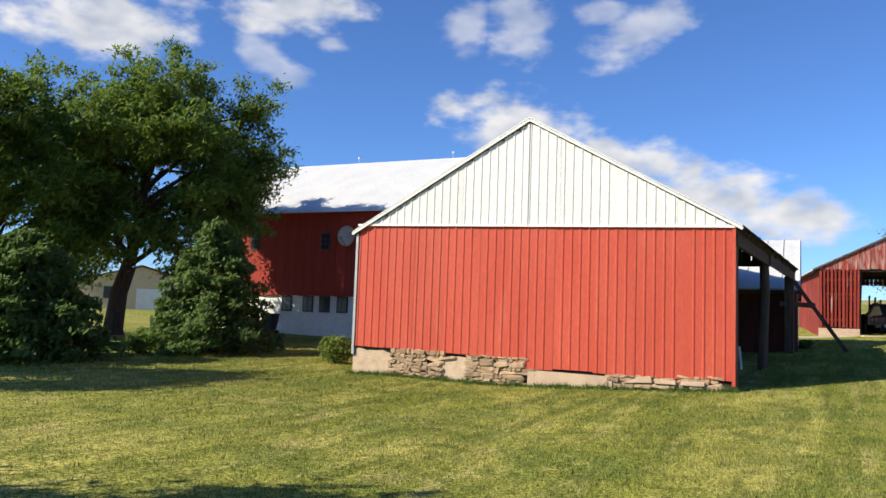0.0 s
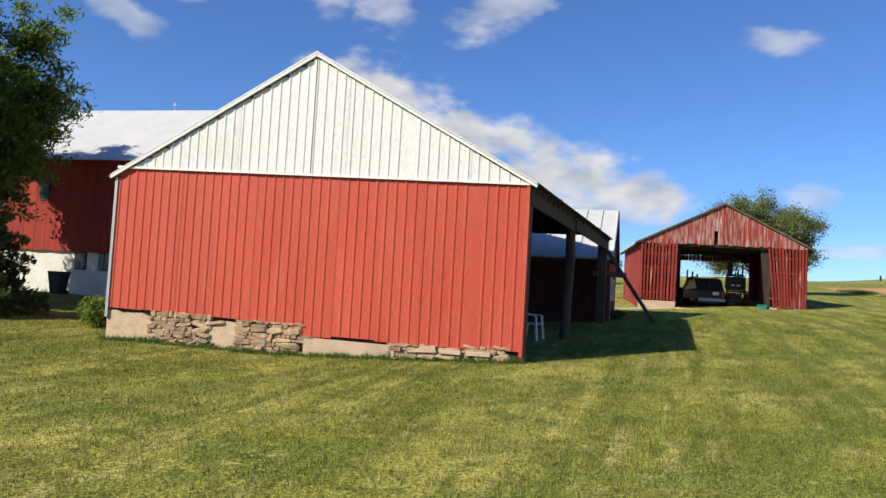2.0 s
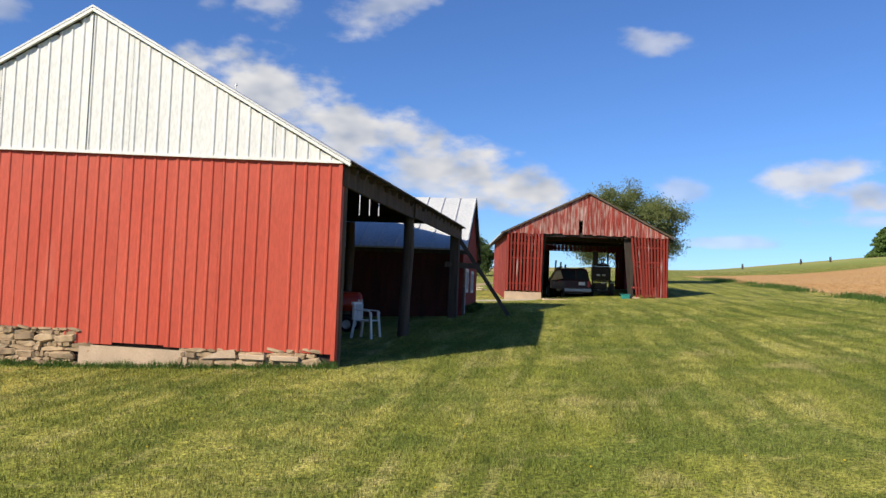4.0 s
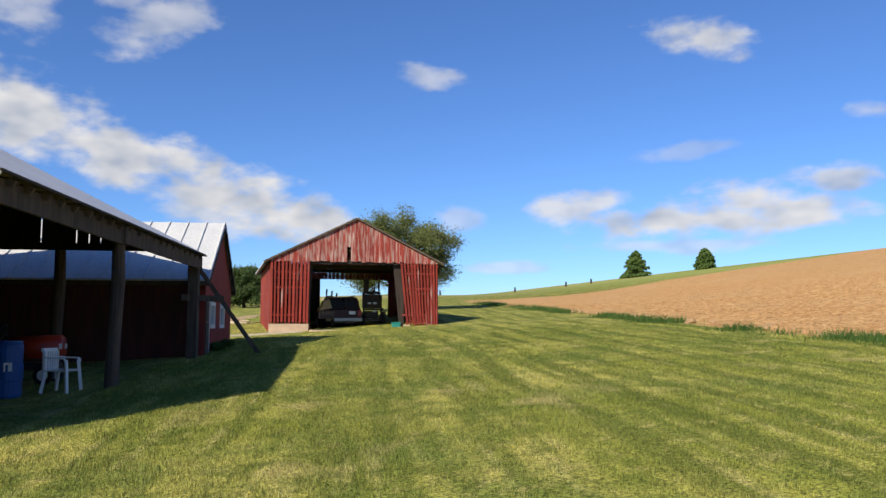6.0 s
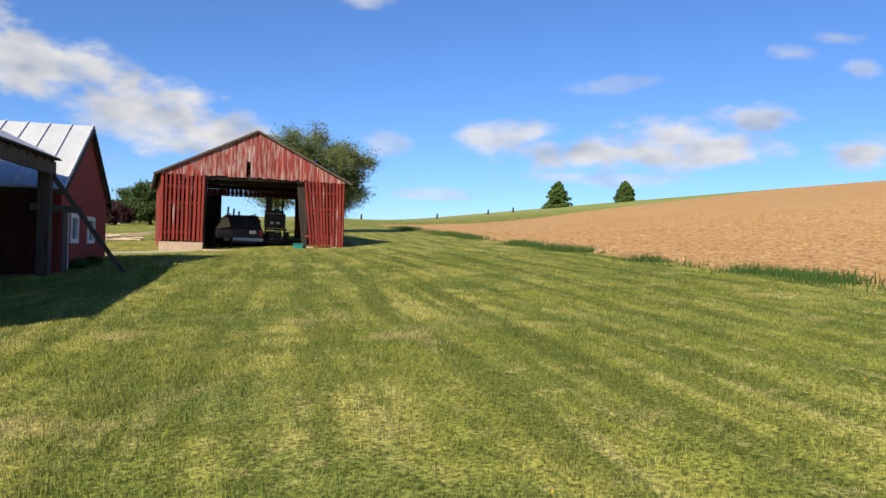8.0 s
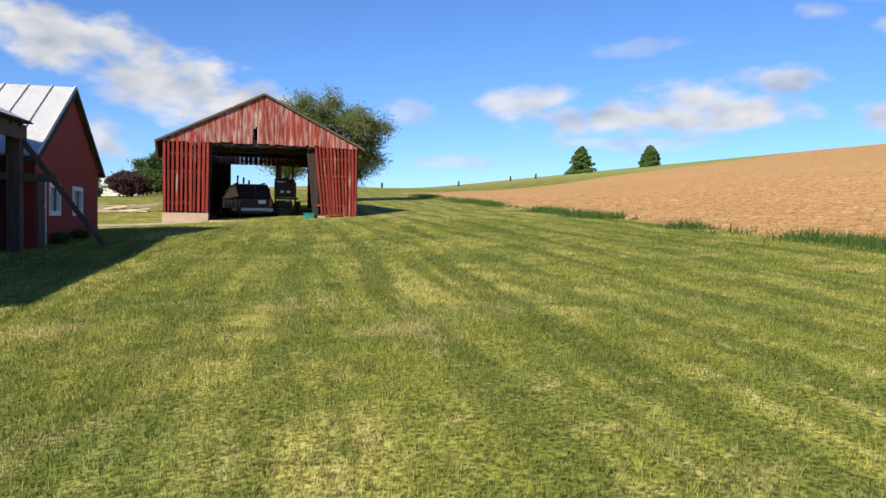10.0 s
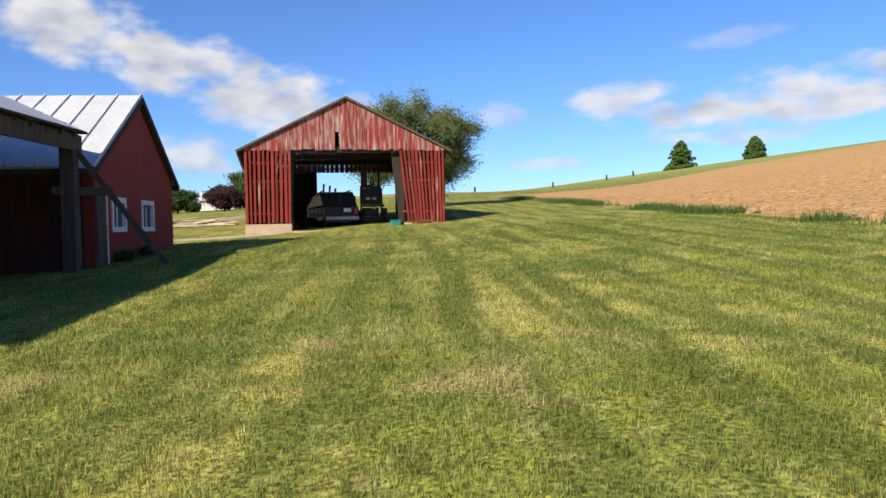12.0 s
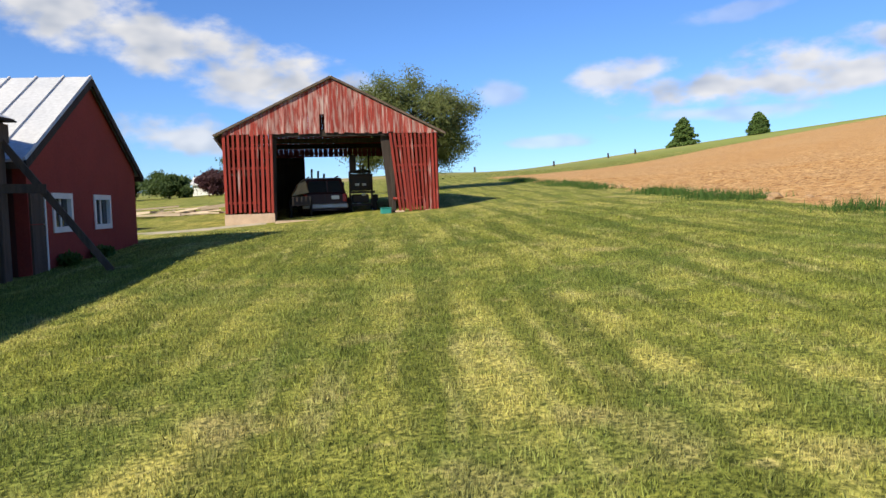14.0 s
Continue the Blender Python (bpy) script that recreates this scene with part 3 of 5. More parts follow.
# left wall, roof, frame
part("side_wall", boxes((-W, 0.09, 0.1, -W + 0.12, LEN, EAVE)), RED_METAL, barn)
def slope(name, s, mat):
    """One roof slope with standing ribs."""
    bm = bmesh.new()
    e = RIDGE_U + s * (4.69 + 0.16)
    ez = APEX - (4.69 + 0.16) * (APEX - EAVE) / 4.69 + 0.06
    prism(bm, [(RIDGE_U, APEX + 0.06), (e, ez), (e, ez + 0.035), (RIDGE_U, APEX + 0.10)], -0.13, LEN + 0.12)
    return part(name, bm, mat, barn, "pale grey sheet metal roof")
slope("roof", 1, ROOF_METAL)
slope("roof", -1, ROOF_METAL)
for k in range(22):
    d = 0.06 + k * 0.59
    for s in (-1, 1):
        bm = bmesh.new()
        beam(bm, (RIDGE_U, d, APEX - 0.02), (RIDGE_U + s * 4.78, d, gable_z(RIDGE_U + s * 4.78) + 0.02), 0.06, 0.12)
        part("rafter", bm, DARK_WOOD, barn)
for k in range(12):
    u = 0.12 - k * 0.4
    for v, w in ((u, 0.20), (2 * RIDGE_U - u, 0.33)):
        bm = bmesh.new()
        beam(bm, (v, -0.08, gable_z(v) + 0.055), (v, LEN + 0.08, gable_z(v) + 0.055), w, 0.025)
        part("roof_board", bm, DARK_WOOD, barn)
rs = random.Random(9)
for k in range(34):
    d = 0.02 + k * 0.372
    part("eave_board", boxes((0.06, d, 3.66 + rs.uniform(-0.012, 0.012), 0.19 + rs.uniform(-0.02, 0.03), d + 0.2 + rs.uniform(0, 0.1), 3.715)), OLD_WOOD, barn)
for k in range(21):
    d = 0.35 + k * 0.59
    bm = bmesh.new()
    beam(bm, (-0.3, d, gable_z(-0.3) - 0.03), (0.15 + rs.uniform(-0.03, 0.02), d + rs.uniform(-0.02, 0.02), gable_z(0.15) - 0.03), 0.07, 0.11)
    part("rafter_tail", bm, OLD_WOOD, barn)
for a, b, y in ((0.0, 5.75, 0.0), (5.45, LEN, 0.05)):
    bm = bmesh.new()
    beam(bm, (0.02 + y, a, 3.47), (0.02 + y, b, 3.45), 0.07, 0.34)
    part("eave_beam", bm, OLD_WOOD, barn, "heavy grey weathered beam")
for u, d, top, r in ((-0.08, 5.63, 3.4, 0.118), (-0.05, LEN - 0.25, 3.42, 0.13), (-2.6, 10.6, 3.5, 0.12), (-4.7, 6.0, 5.9, 0.12)):
    g = gz(*at_barn(u, d))
    bm = bmesh.new()
    if d == LEN - 0.25:
        box(bm, u - 0.13, d - 0.13, g - 0.1, u + 0.13, d + 0.13, top, bevel=0.015)
    else:
        tube(bm, [(u - 0.04, d, g - 0.2), (u - 0.02, d, g + 1.0), (u + 0.02, d, g + 2.1), (u, d, top + 0.1)], [r * 1.1, r, r * 1.02, r * 0.95], 12)
    part("post", bm, OLD_WOOD, barn, "rough grey timber post")
bm = bmesh.new()
beam(bm, (0.02, LEN - 0.2, 3.35), (1.75, LEN + 0.2, gz(*at_barn(2.72, 12.8)) - 0.05), 0.08, 0.12)
part("brace", bm, OLD_WOOD, barn, "slanting grey timber brace")
bm = bmesh.new()
beam(bm, (-0.3, LEN - 0.42, 2.45), (0.75, LEN - 0.1, 2.42), 0.05, 0.17)
part("cross_board", bm, OLD_WOOD, barn, "grey horizontal board")
# back gable boards with slits between them, and the back beam
rs = random.Random(3)
u = -W + 0.1
while u < -0.15:
    w = rs.uniform(0.18, 0.26)
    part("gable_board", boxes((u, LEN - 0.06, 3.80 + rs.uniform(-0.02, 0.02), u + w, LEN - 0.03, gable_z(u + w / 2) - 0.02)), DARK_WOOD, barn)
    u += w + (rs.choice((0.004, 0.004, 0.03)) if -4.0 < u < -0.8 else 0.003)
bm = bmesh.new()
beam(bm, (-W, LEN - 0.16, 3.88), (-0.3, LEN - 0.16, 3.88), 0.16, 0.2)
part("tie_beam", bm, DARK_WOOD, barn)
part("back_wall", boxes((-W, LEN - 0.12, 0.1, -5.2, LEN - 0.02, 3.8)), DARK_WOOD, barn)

# the open side runs out of square, wider towards the back
for ob in barn.children:
    if ob.data and ob.name.split(".")[0] != "stone":
        for v in ob.data.vertices:
            if v.co.x > RIDGE_U and v.co.y > 0:
                v.co.x += 0.076 * v.co.y * min(1.0, (v.co.x - RIDGE_U) / 4.69)

# ---- satellite dish on the bank barn ----
dish = thing("satellite_dish", "round white satellite dish on the bank barn's wall", "satellite dish", BARN @ pose(-19.28, 15.7 - 0.4, 5.42) @ Matrix.Scale(1.75, 4))
bm = bmesh.new()
rings = []
for i in range(6):
    r = 0.29 * i / 5
    rings.append([bm.verts.new((r * math.cos(k * math.pi / 12), 0.05 - 0.35 * r * r * 2 + 0.0, r * math.sin(k * math.pi / 12))) for k in range(24)] if i else [bm.verts.new((0, 0.05, 0))])
for k in range(24):
    bm.faces.new((rings[0][0], rings[1][k], rings[1][(k + 1) % 24]))
for a, b in zip(rings[1:], rings[2:]):
    for k in range(24):
        bm.faces.new((a[k], b[k], b[(k + 1) % 24], a[(k + 1) % 24]))
bmesh.ops.solidify(bm, geom=bm.faces[:], thickness=0.012)
part("bowl", bm, WHITE_TRIM, dish, smooth=True)
bm = bmesh.new()
tube(bm, [(0, 0.05, 0), (0, 0.15, -0.1), (0, 0.26, -0.12)], [0.025] * 3)
part("mount", bm, GREY_METAL, dish)
bm = bmesh.new()
tube(bm, [(0, 0.0, -0.27), (0, -0.30, -0.10)], [0.012] * 2)
box(bm, -0.03, -0.36, -0.12, 0.03, -0.28, -0.05)
part("feed_arm", bm, GREY_METAL, dish)

# ---- the red cottage with a grey roof ----
cottage = thing("cottage", "dark red outbuilding with steep pale metal roof", "outbuilding", BARN)
CU, CD0, CD1, CR = 1.10, 13.15, 20.65, 16.97
G0 = 0.6


def hollow_gable(u, thick, holes):
    """The gable wall, square to x, built round its window holes: rows of (d0, d1, z0, z1)."""
    bm = bmesh.new()
    top = lambda d: 5.10 - abs(d - CR) * 0.54
    cuts = sorted({CD0, CR, CD1, *[h[0] for h in holes], *[h[1] for h in holes]})
    for a, b in zip(cuts, cuts[1:]):
        gaps = sorted((h[2], h[3]) for h in holes if h[0] <= a and b <= h[1])
        z = G0
        for g0, g1 in gaps:
            box(bm, u - thick, a, z, u, b, g0)
            z = g1
        vs = [bm.verts.new(p) for p in ((u - thick, a, z), (u, a, z), (u, b, z), (u - thick, b, z), (u - thick, a, top(a)), (u, a, top(a)), (u, b, top(b)), (u - thick, b, top(b)))]
        for f in ((0, 1, 2, 3), (4, 5, 6, 7), (0, 1, 5, 4), (1, 2, 6, 5), (2, 3, 7, 6), (3, 0, 4, 7)):
            bm.faces.new([vs[i] for i in f])
    bmesh.ops.remove_doubles(bm, verts=bm.verts[:], dist=0.0005)
    bmesh.ops.recalc_face_normals(bm, faces=bm.faces[:])
    return bm


HOLES = [(14.38, 15.50, 1.58, 2.38), (17.00, 18.25, 1.58, 2.38)]
part("wall", hollow_gable(CU, 0.25, HOLES), COTTAGE_RED, cottage)
# front wall, its colour darkened for the shade under the barn
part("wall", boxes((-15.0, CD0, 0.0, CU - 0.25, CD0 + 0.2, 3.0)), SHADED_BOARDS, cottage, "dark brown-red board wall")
part("wall", boxes((-15.0, CD1 - 0.2, 0.0, CU - 0.25, CD1, 2.98)), COTTAGE_RED, cottage)
bm = bmesh.new()
prism(bm, [(CD0, 0.0), (CD1, 0.0), (CD1, 2.9), (CR, 5.05), (CD0, 2.9)], -0.1, 0.1)
bmesh.ops.transform(bm, verts=bm.verts[:], matrix=Matrix.Translation((-14.9, 0, 0)) @ Matrix.Rotation(radians(90), 4, "Z") @ Matrix.Diagonal((1, -1, 1, 1)))
part("wall", bm, COTTAGE_RED, cottage)
for s in (-1, 1):
    bm = bmesh.new()
    e = CR + s * 4.1
    ez = 5.17 - 4.1 * 0.54
    v = [bm.verts.new(p) for p in ((-15.3, CR, 5.15), (CU + 0.14, CR, 5.15), (CU + 0.14, e, ez), (-15.3, e, ez), (-15.3, CR, 5.20), (CU + 0.14, CR, 5.20), (CU + 0.14, e, ez + 0.05), (-15.3, e, ez + 0.05))]
    for f in ((0, 1, 2, 3), (4, 5, 6, 7), (0, 1, 5, 4), (1, 2, 6, 5), (2, 3, 7, 6), (3, 0, 4, 7)):
        bm.faces.new([v[i] for i in f])
    bmesh.ops.recalc_face_normals(bm, faces=bm.faces[:])
    rf = part("roof", bm, ROOF_METAL, cottage, "pale standing seam metal roof")
    for k in range(27):
        u = CU + 0.10 - k * 0.61
        bm = bmesh.new()
        beam(bm, (u, CR, 5.22), (u, e, ez + 0.07), 0.035, 0.045)
        part("seam", bm, ROOF_METAL, rf)
    bm = bmesh.new()
    beam(bm, (CU + 0.12, CR, 5.08), (CU + 0.12, e, ez - 0.06), 0.05, 0.16)
    part("bargeboard", bm, DARK_WOOD, cottage, "dark bargeboard")
    bm = bmesh.new()
    beam(bm, (-15.2, e - s * 0.04, ez - 0.05), (CU + 0.1, e - s * 0.04, ez - 0.05), 0.05, 0.16)
    part("fascia", bm, OLD_WOOD, cottage)
for d0, d1, z0, z1 in HOLES:
    bm = bmesh.new()
    t = 0.1
    for r in ((CU - 0.1, d0 - 0.02, z0 - 0.02, CU + 0.03, d1 + 0.02, z0 + t), (CU - 0.1, d0 - 0.02, z1 - t, CU + 0.03, d1 + 0.02, z1 + 0.02), (CU - 0.1, d0 - 0.02, z0 + t, CU + 0.03, d0 + t, z1 - t), (CU - 0.1, d1 - t, z0 + t, CU + 0.03, d1 + 0.02, z1 - t)):
        box(bm, *r)
    w = part("window", bm, WHITE_TRIM, cottage, "white framed sash window")
    part("mullion", boxes((CU - 0.08, (d0 + d1) / 2 - 0.025, z0 + t, CU - 0.03, (d0 + d1) / 2 + 0.025, z1 - t)), WHITE_TRIM, w)
    part("pane", boxes((CU - 0.07, d0 + t, z0 + t, CU - 0.06, d1 - t, z1 - t)), GLASS_DARK, w)
part("door", boxes((CU - 0.02, 13.2, 0.62, CU + 0.04, 13.85, 1.75), (CU - 0.02, 13.2, 1.77, CU + 0.035, 13.85, 2.5)), OLD_WOOD, cottage, "grey weathered plank door")
part("door_jamb", boxes((CU - 0.02, 13.87, 0.6, CU + 0.05, 13.93, 2.5)), WHITE_TRIM, cottage)

# ---- the big bank barn behind ----
BIG_D = 15.7
big = thing("bank_barn", "large dark red bank barn over a whitewashed ground floor", "barn", BARN)
part("stone_wall", boxes((-28.6, BIG_D + 0.12, -0.6, -11.0, BIG_D + 12, 2.52)), WHITEWASH, big, "whitewashed masonry ground floor")
for k in range(58):
    u = -28.6 + k * 0.3035
    part("siding_board", boxes((u + 0.004, BIG_D - 0.02 - 0.006 * (k % 2), 2.42 + 0.02 * math.sin(k * 1.7), u + 0.2995, BIG_D + 0.1, 6.70)), BARN_RED, big)
part("wall", boxes((-28.6, BIG_D + 0.1, 2.52, -11.0, BIG_D + 12, 6.7)), BARN_RED, big)
for u in (-28.6, -11.0):
    bm = bmesh.new()
    prism(bm, [(BIG_D, 6.7), (BIG_D + 12, 6.7), (BIG_D + 6, 10.3)], -0.1, 0.1)
    bmesh.ops.transform(bm, verts=bm.verts[:], matrix=Matrix.Translation((u, 0, 0)) @ Matrix.Rotation(radians(90), 4, "Z") @ Matrix.Diagonal((1, -1, 1, 1)))
    part("gable", bm, BARN_RED, big)
for s in (-1, 1):
    bm = bmesh.new()
    e = BIG_D + 6 + s * 6.5
    v = [bm.verts.new(p) for p in ((-29, BIG_D + 6, 10.42), (-10.3, BIG_D + 6, 10.42), (-10.3, e, 6.62), (-29, e, 6.62), (-29, BIG_D + 6, 10.49), (-10.3, BIG_D + 6, 10.49), (-10.3, e, 6.69), (-29, e, 6.69))]
    for f in ((0, 1, 2, 3), (4, 5, 6, 7), (0, 1, 5, 4), (1, 2, 6, 5), (2, 3, 7, 6), (3, 0, 4, 7)):
        bm.faces.new([v[i] for i in f])
    bmesh.ops.recalc_face_normals(bm, faces=bm.faces[:])
    part("roof", bm, ROOF_METAL, big, "white metal roof")
for u in (-23.3, -22.0, -21.0, -19.95, -18.7):
    w = part("window", boxes((u, BIG_D + 0.06, 1.60, u + 0.62, BIG_D + 0.13, 2.42)), BLACK_PLASTIC, big, "dark barn window")
    part("pane", boxes((u + 0.06, BIG_D + 0.05, 1.66, u + 0.29, BIG_D + 0.06, 2.36), (u + 0.33, BIG_D + 0.05, 1.66, u + 0.56, BIG_D + 0.06, 2.36)), GLASS_DARK, w)
for u in (-20.98, -25.4):
    w = part("window", boxes((u, BIG_D - 0.06, 4.75, u + 0.52, BIG_D - 0.02, 5.65)), OLD_WOOD, big)
    for i in range(2):
        for j in range(3):
            part("pane", boxes((u + 0.05 + i * 0.23, BIG_D - 0.07, 4.81 + j * 0.27, u + 0.24 + i * 0.23, BIG_D - 0.06, 5.04 + j * 0.27)), GLASS_DARK, w)
for u in (-22.6, -16.5, -10.5):
    bm = bmesh.new()
    tube(bm, [(u, BIG_D + 6, 10.4), (u, BIG_D + 6, 10.9)], [0.012, 0.012], 6)
    bmesh.ops.create_uvsphere(bm, u_segments=10, v_segments=6, radius=0.07, matrix=Matrix.Translation((u, BIG_D + 6, 10.8)))
    part("lightning_rod", bm, WHITE_TRIM, big, "lightning rod with a white glass ball")

# ---- the open wagon shed ----
SHED = pose(20.26, 43.4, 0, 0, 0, -17.7)
SU, SD = Vector((math.cos(radians(17.7)), -math.sin(radians(17.7)))), Vector((math.sin(radians(17.7)), math.cos(radians(17.7))))


def at_shed(u, d):
    p = Vector((20.26, 43.4)) + SU * u + SD * d
    return p.x, p.y


SW, SL, SE, SA = 8.86, 10.0, 4.92, 7.28
shed = thing("wagon_shed", "weathered red drive-through shed with slatted sides", "shed", SHED)
roof_z = lambda u: SA - abs(u - SW / 2) * (SA - SE) / (SW / 2 + 0.3) - 0.08
rs = random.Random(11)
# upper boards of the front
u = 0.0
while u < SW - 0.02:
    w = min(rs.uniform(0.17, 0.25), SW - u)
    bot = 4.93 + rs.uniform(-0.03, 0.03)
    if 2.0 < u < 6.8:
        bot = 4.97 + rs.uniform(-0.04, 0.04)
    if 3.75 < u < 3.95:
        bot = 5.75
    vb = bmesh.new()
    prism(vb, [(u + 0.006, bot), (u + w - 0.004, bot + rs.uniform(-0.01, 0.01)), (u + w - 0.004, roof_z(u + w)), (u + 0.006, roof_z(u))], -0.03 - rs.uniform(0, 0.012), 0.0)
    part("gable_board", vb, GABLE_WOOD, shed)
    u += w
# slats either side of the opening
for u0, u1, lean in ((0.0, 2.0, -0.05), (6.78, SW, 0.35)):
    n = 11 if u0 == 0 else 12
    for k in range(n):
        f = k / (n - 1)
        ut = u0 + (u1 - u0 - 0.12) * f
        ub = ut + lean * ((1 - f) if u0 > 1 else f) + rs.uniform(-0.015, 0.015)
        b = 1.78 + rs.uniform(-0.03, 0.03) if u0 == 0 else 1.66 + rs.uniform(-0.05, 0.06)
        bm = bmesh.new()
        w = rs.uniform(0.085, 0.125)
        prism(bm, [(ub, b), (ub + w, b), (ut + w, 4.95), (ut, 4.95)], -0.03, 0.0)
        part("slat", bm, RED_WOOD, shed)
    for z in (2.15, 3.3, 3.55, 4.35):
        a, b = (u0 + 0.1, u1 - 0.6) if z < 3 else (u0 + 0.3, u1 - 0.2)
        part("rail", boxes((a, 0.004, z, b, 0.05, z + 0.09)), RED_WOOD if z != 3.3 else DARK_WOOD, shed)
for u in (0.0, 1.9, 6.85, SW - 0.12):
    part("post", boxes((u, 0.06, 1.2, u + 0.14, 0.2, 4.95)), DARK_WOOD, shed)
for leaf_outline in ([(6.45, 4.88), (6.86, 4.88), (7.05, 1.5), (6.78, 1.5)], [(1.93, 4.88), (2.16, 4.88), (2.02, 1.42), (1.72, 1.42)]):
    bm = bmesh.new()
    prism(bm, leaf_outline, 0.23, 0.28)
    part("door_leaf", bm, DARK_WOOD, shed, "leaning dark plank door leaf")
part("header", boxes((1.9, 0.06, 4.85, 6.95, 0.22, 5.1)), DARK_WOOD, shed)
part("footing", boxes((-0.03, -0.06, 0.7, 1.95, 0.3, 1.74)), CONCRETE, shed, "pale concrete footing wall")
for u in (6.95, 8.2):
    part("pier", boxes((u, -0.05, 1.1, u + 0.4, 0.35, 1.68), bevel=0.03), CONCRETE, shed)
# side and rear walls: boards with gaps
for u in (0.02, SW - 0.06):
    d = 0.25
    while d < SL:
        w = rs.uniform(0.24, 0.34)
        part("side_board", boxes((u, d, 1.35, u + 0.03, min(d + w, SL), 4.95)), RED_WOOD, shed)
        d += w + 0.008
for u0, u1, z0 in ((0.05, 3.75, 1.3), (8.2, SW - 0.05, 1.5)):
    u = u0
    while u < u1:
        w = min(rs.uniform(0.2, 0.28), u1 - u)
        part("rear_board", boxes((u, SL - 0.03, z0, u + w - 0.008, SL, 4.75)), RED_WOOD, shed)
        u += w
u = 0.05
while u < SW - 0.05:
    w = min(rs.uniform(0.22, 0.30), SW - 0.05 - u)
    part("rear_board", boxes((u, SL - 0.03, 5.05, u + w - 0.008, SL, roof_z(u + w / 2) - 0.05)), RED_WOOD, shed)
    part("rear_board", boxes((u, SL - 0.03, 4.62, u + w - (0.03 if 3.8 < u < 7.4 else 0.008), SL, 5.047)), RED_WOOD, shed)
    u += w
# added dark sheet before the rear boards, for the dimness inside the shed
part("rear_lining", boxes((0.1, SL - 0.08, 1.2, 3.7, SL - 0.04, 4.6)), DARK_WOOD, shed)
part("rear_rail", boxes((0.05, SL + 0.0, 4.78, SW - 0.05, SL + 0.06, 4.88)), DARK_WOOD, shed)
for s in (-1, 1):
    bm = bmesh.new()
    e = SW / 2 + s * (SW / 2 + 0.32)
    prism(bm, [(SW / 2, SA - 0.03), (e, SE - 0.04), (e, SE + 0.03), (SW / 2, SA + 0.04)], -0.12, SL + 0.25)
    part("roof", bm, ROOF_METAL, shed, "dull metal roof")
    bm = bmesh.new()
    beam(bm, (SW / 2, -0.135, SA - 0.01), (e + s * 0.03, -0.135, SE - 0.02), 0.03, 0.09)
    part("bargeboard", bm, OLD_WOOD, shed, "dark weathered bargeboard")
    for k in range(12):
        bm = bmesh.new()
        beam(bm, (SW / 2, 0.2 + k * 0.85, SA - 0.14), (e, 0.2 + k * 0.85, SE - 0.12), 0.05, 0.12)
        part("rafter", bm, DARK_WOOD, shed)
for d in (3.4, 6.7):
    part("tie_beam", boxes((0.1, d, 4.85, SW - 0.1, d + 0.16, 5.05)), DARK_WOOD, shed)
bm = bmesh.new()
prism(bm, [(0.0, 0.0), (5.0, 0.0), (4.9, 0.14), (0.1, 0.14)], -1.2, 8.5)
ap = part("concrete_apron", bm, CONCRETE)
ap.matrix_world = SHED @ pose(1.9, 0, 1.28)
tagged(ap, "worn pale concrete apron under the shed's opening", "apron", kind="structure")


# ---- gravel track between the outbuildings ----
GRAVEL = material("pale_gravel", (0.50, 0.43, 0.32), 0.95, 0, (0.36, 0.31, 0.22), 2.0, 0.9, (1, 1, 1), 0.7, 25, spots=(0.22, 0.24, 0.07), spot_scale=1.1, spot_at=(0.58, 0.7))
bm = bmesh.new()
rs = random.Random(31)
rail = None
for k in range(41):
    x = 11.5 + k * 0.25
    y = 41.0 + 0.16 * k * 0.25 + 0.12 * math.sin(k * 0.4)
    row = [bm.verts.new((x, y + o, gz(x, y + o) + h)) for o, h in ((-0.62 + rs.uniform(-0.1, 0.1), -0.03), (-0.45, 0.035), (0.45, 0.035), (0.62 + rs.uniform(-0.1, 0.1), -0.03))]
    if rail:
        for a in range(3):
            bm.faces.new((rail[a], row[a], row[a + 1], rail[a + 1]))
    rail = row
track = part("path", bm, GRAVEL, smooth=True)
tagged(track, "pale gravel track worn into the grass", "path", kind="structure")


# ---- trees ----
def leaf_mesh(name, spots, size, mat, rnd, flat=0.5, long=1.5, scatter=0.55):
    """Many small two-triangle leaves at the given spots, most of them turned to the light."""
    p = np.asarray(spots)
    n = len(p)
    up = np.array([-0.45, -0.3, 0.75]) + rnd.normal(size=(n, 3)) * scatter
    up /= np.linalg.norm(up, axis=1, keepdims=True)
    a = rnd.normal(size=(n, 3))
    a[:, 2] *= flat
    a = np.cross(up, a)
    a /= np.linalg.norm(a, axis=1, keepdims=True)
    b = np.cross(up, a)
    s = (size * rnd.uniform(0.6, 1.3, n))[:, None]
    v = np.stack([p - a * s * long, p + b * s * 0.55, p + a * s * long, p - b * s * 0.55], 1).reshape(-1, 3)
    return mesh_from(name, v, np.arange(4 * n).reshape(-1, 4), mat)


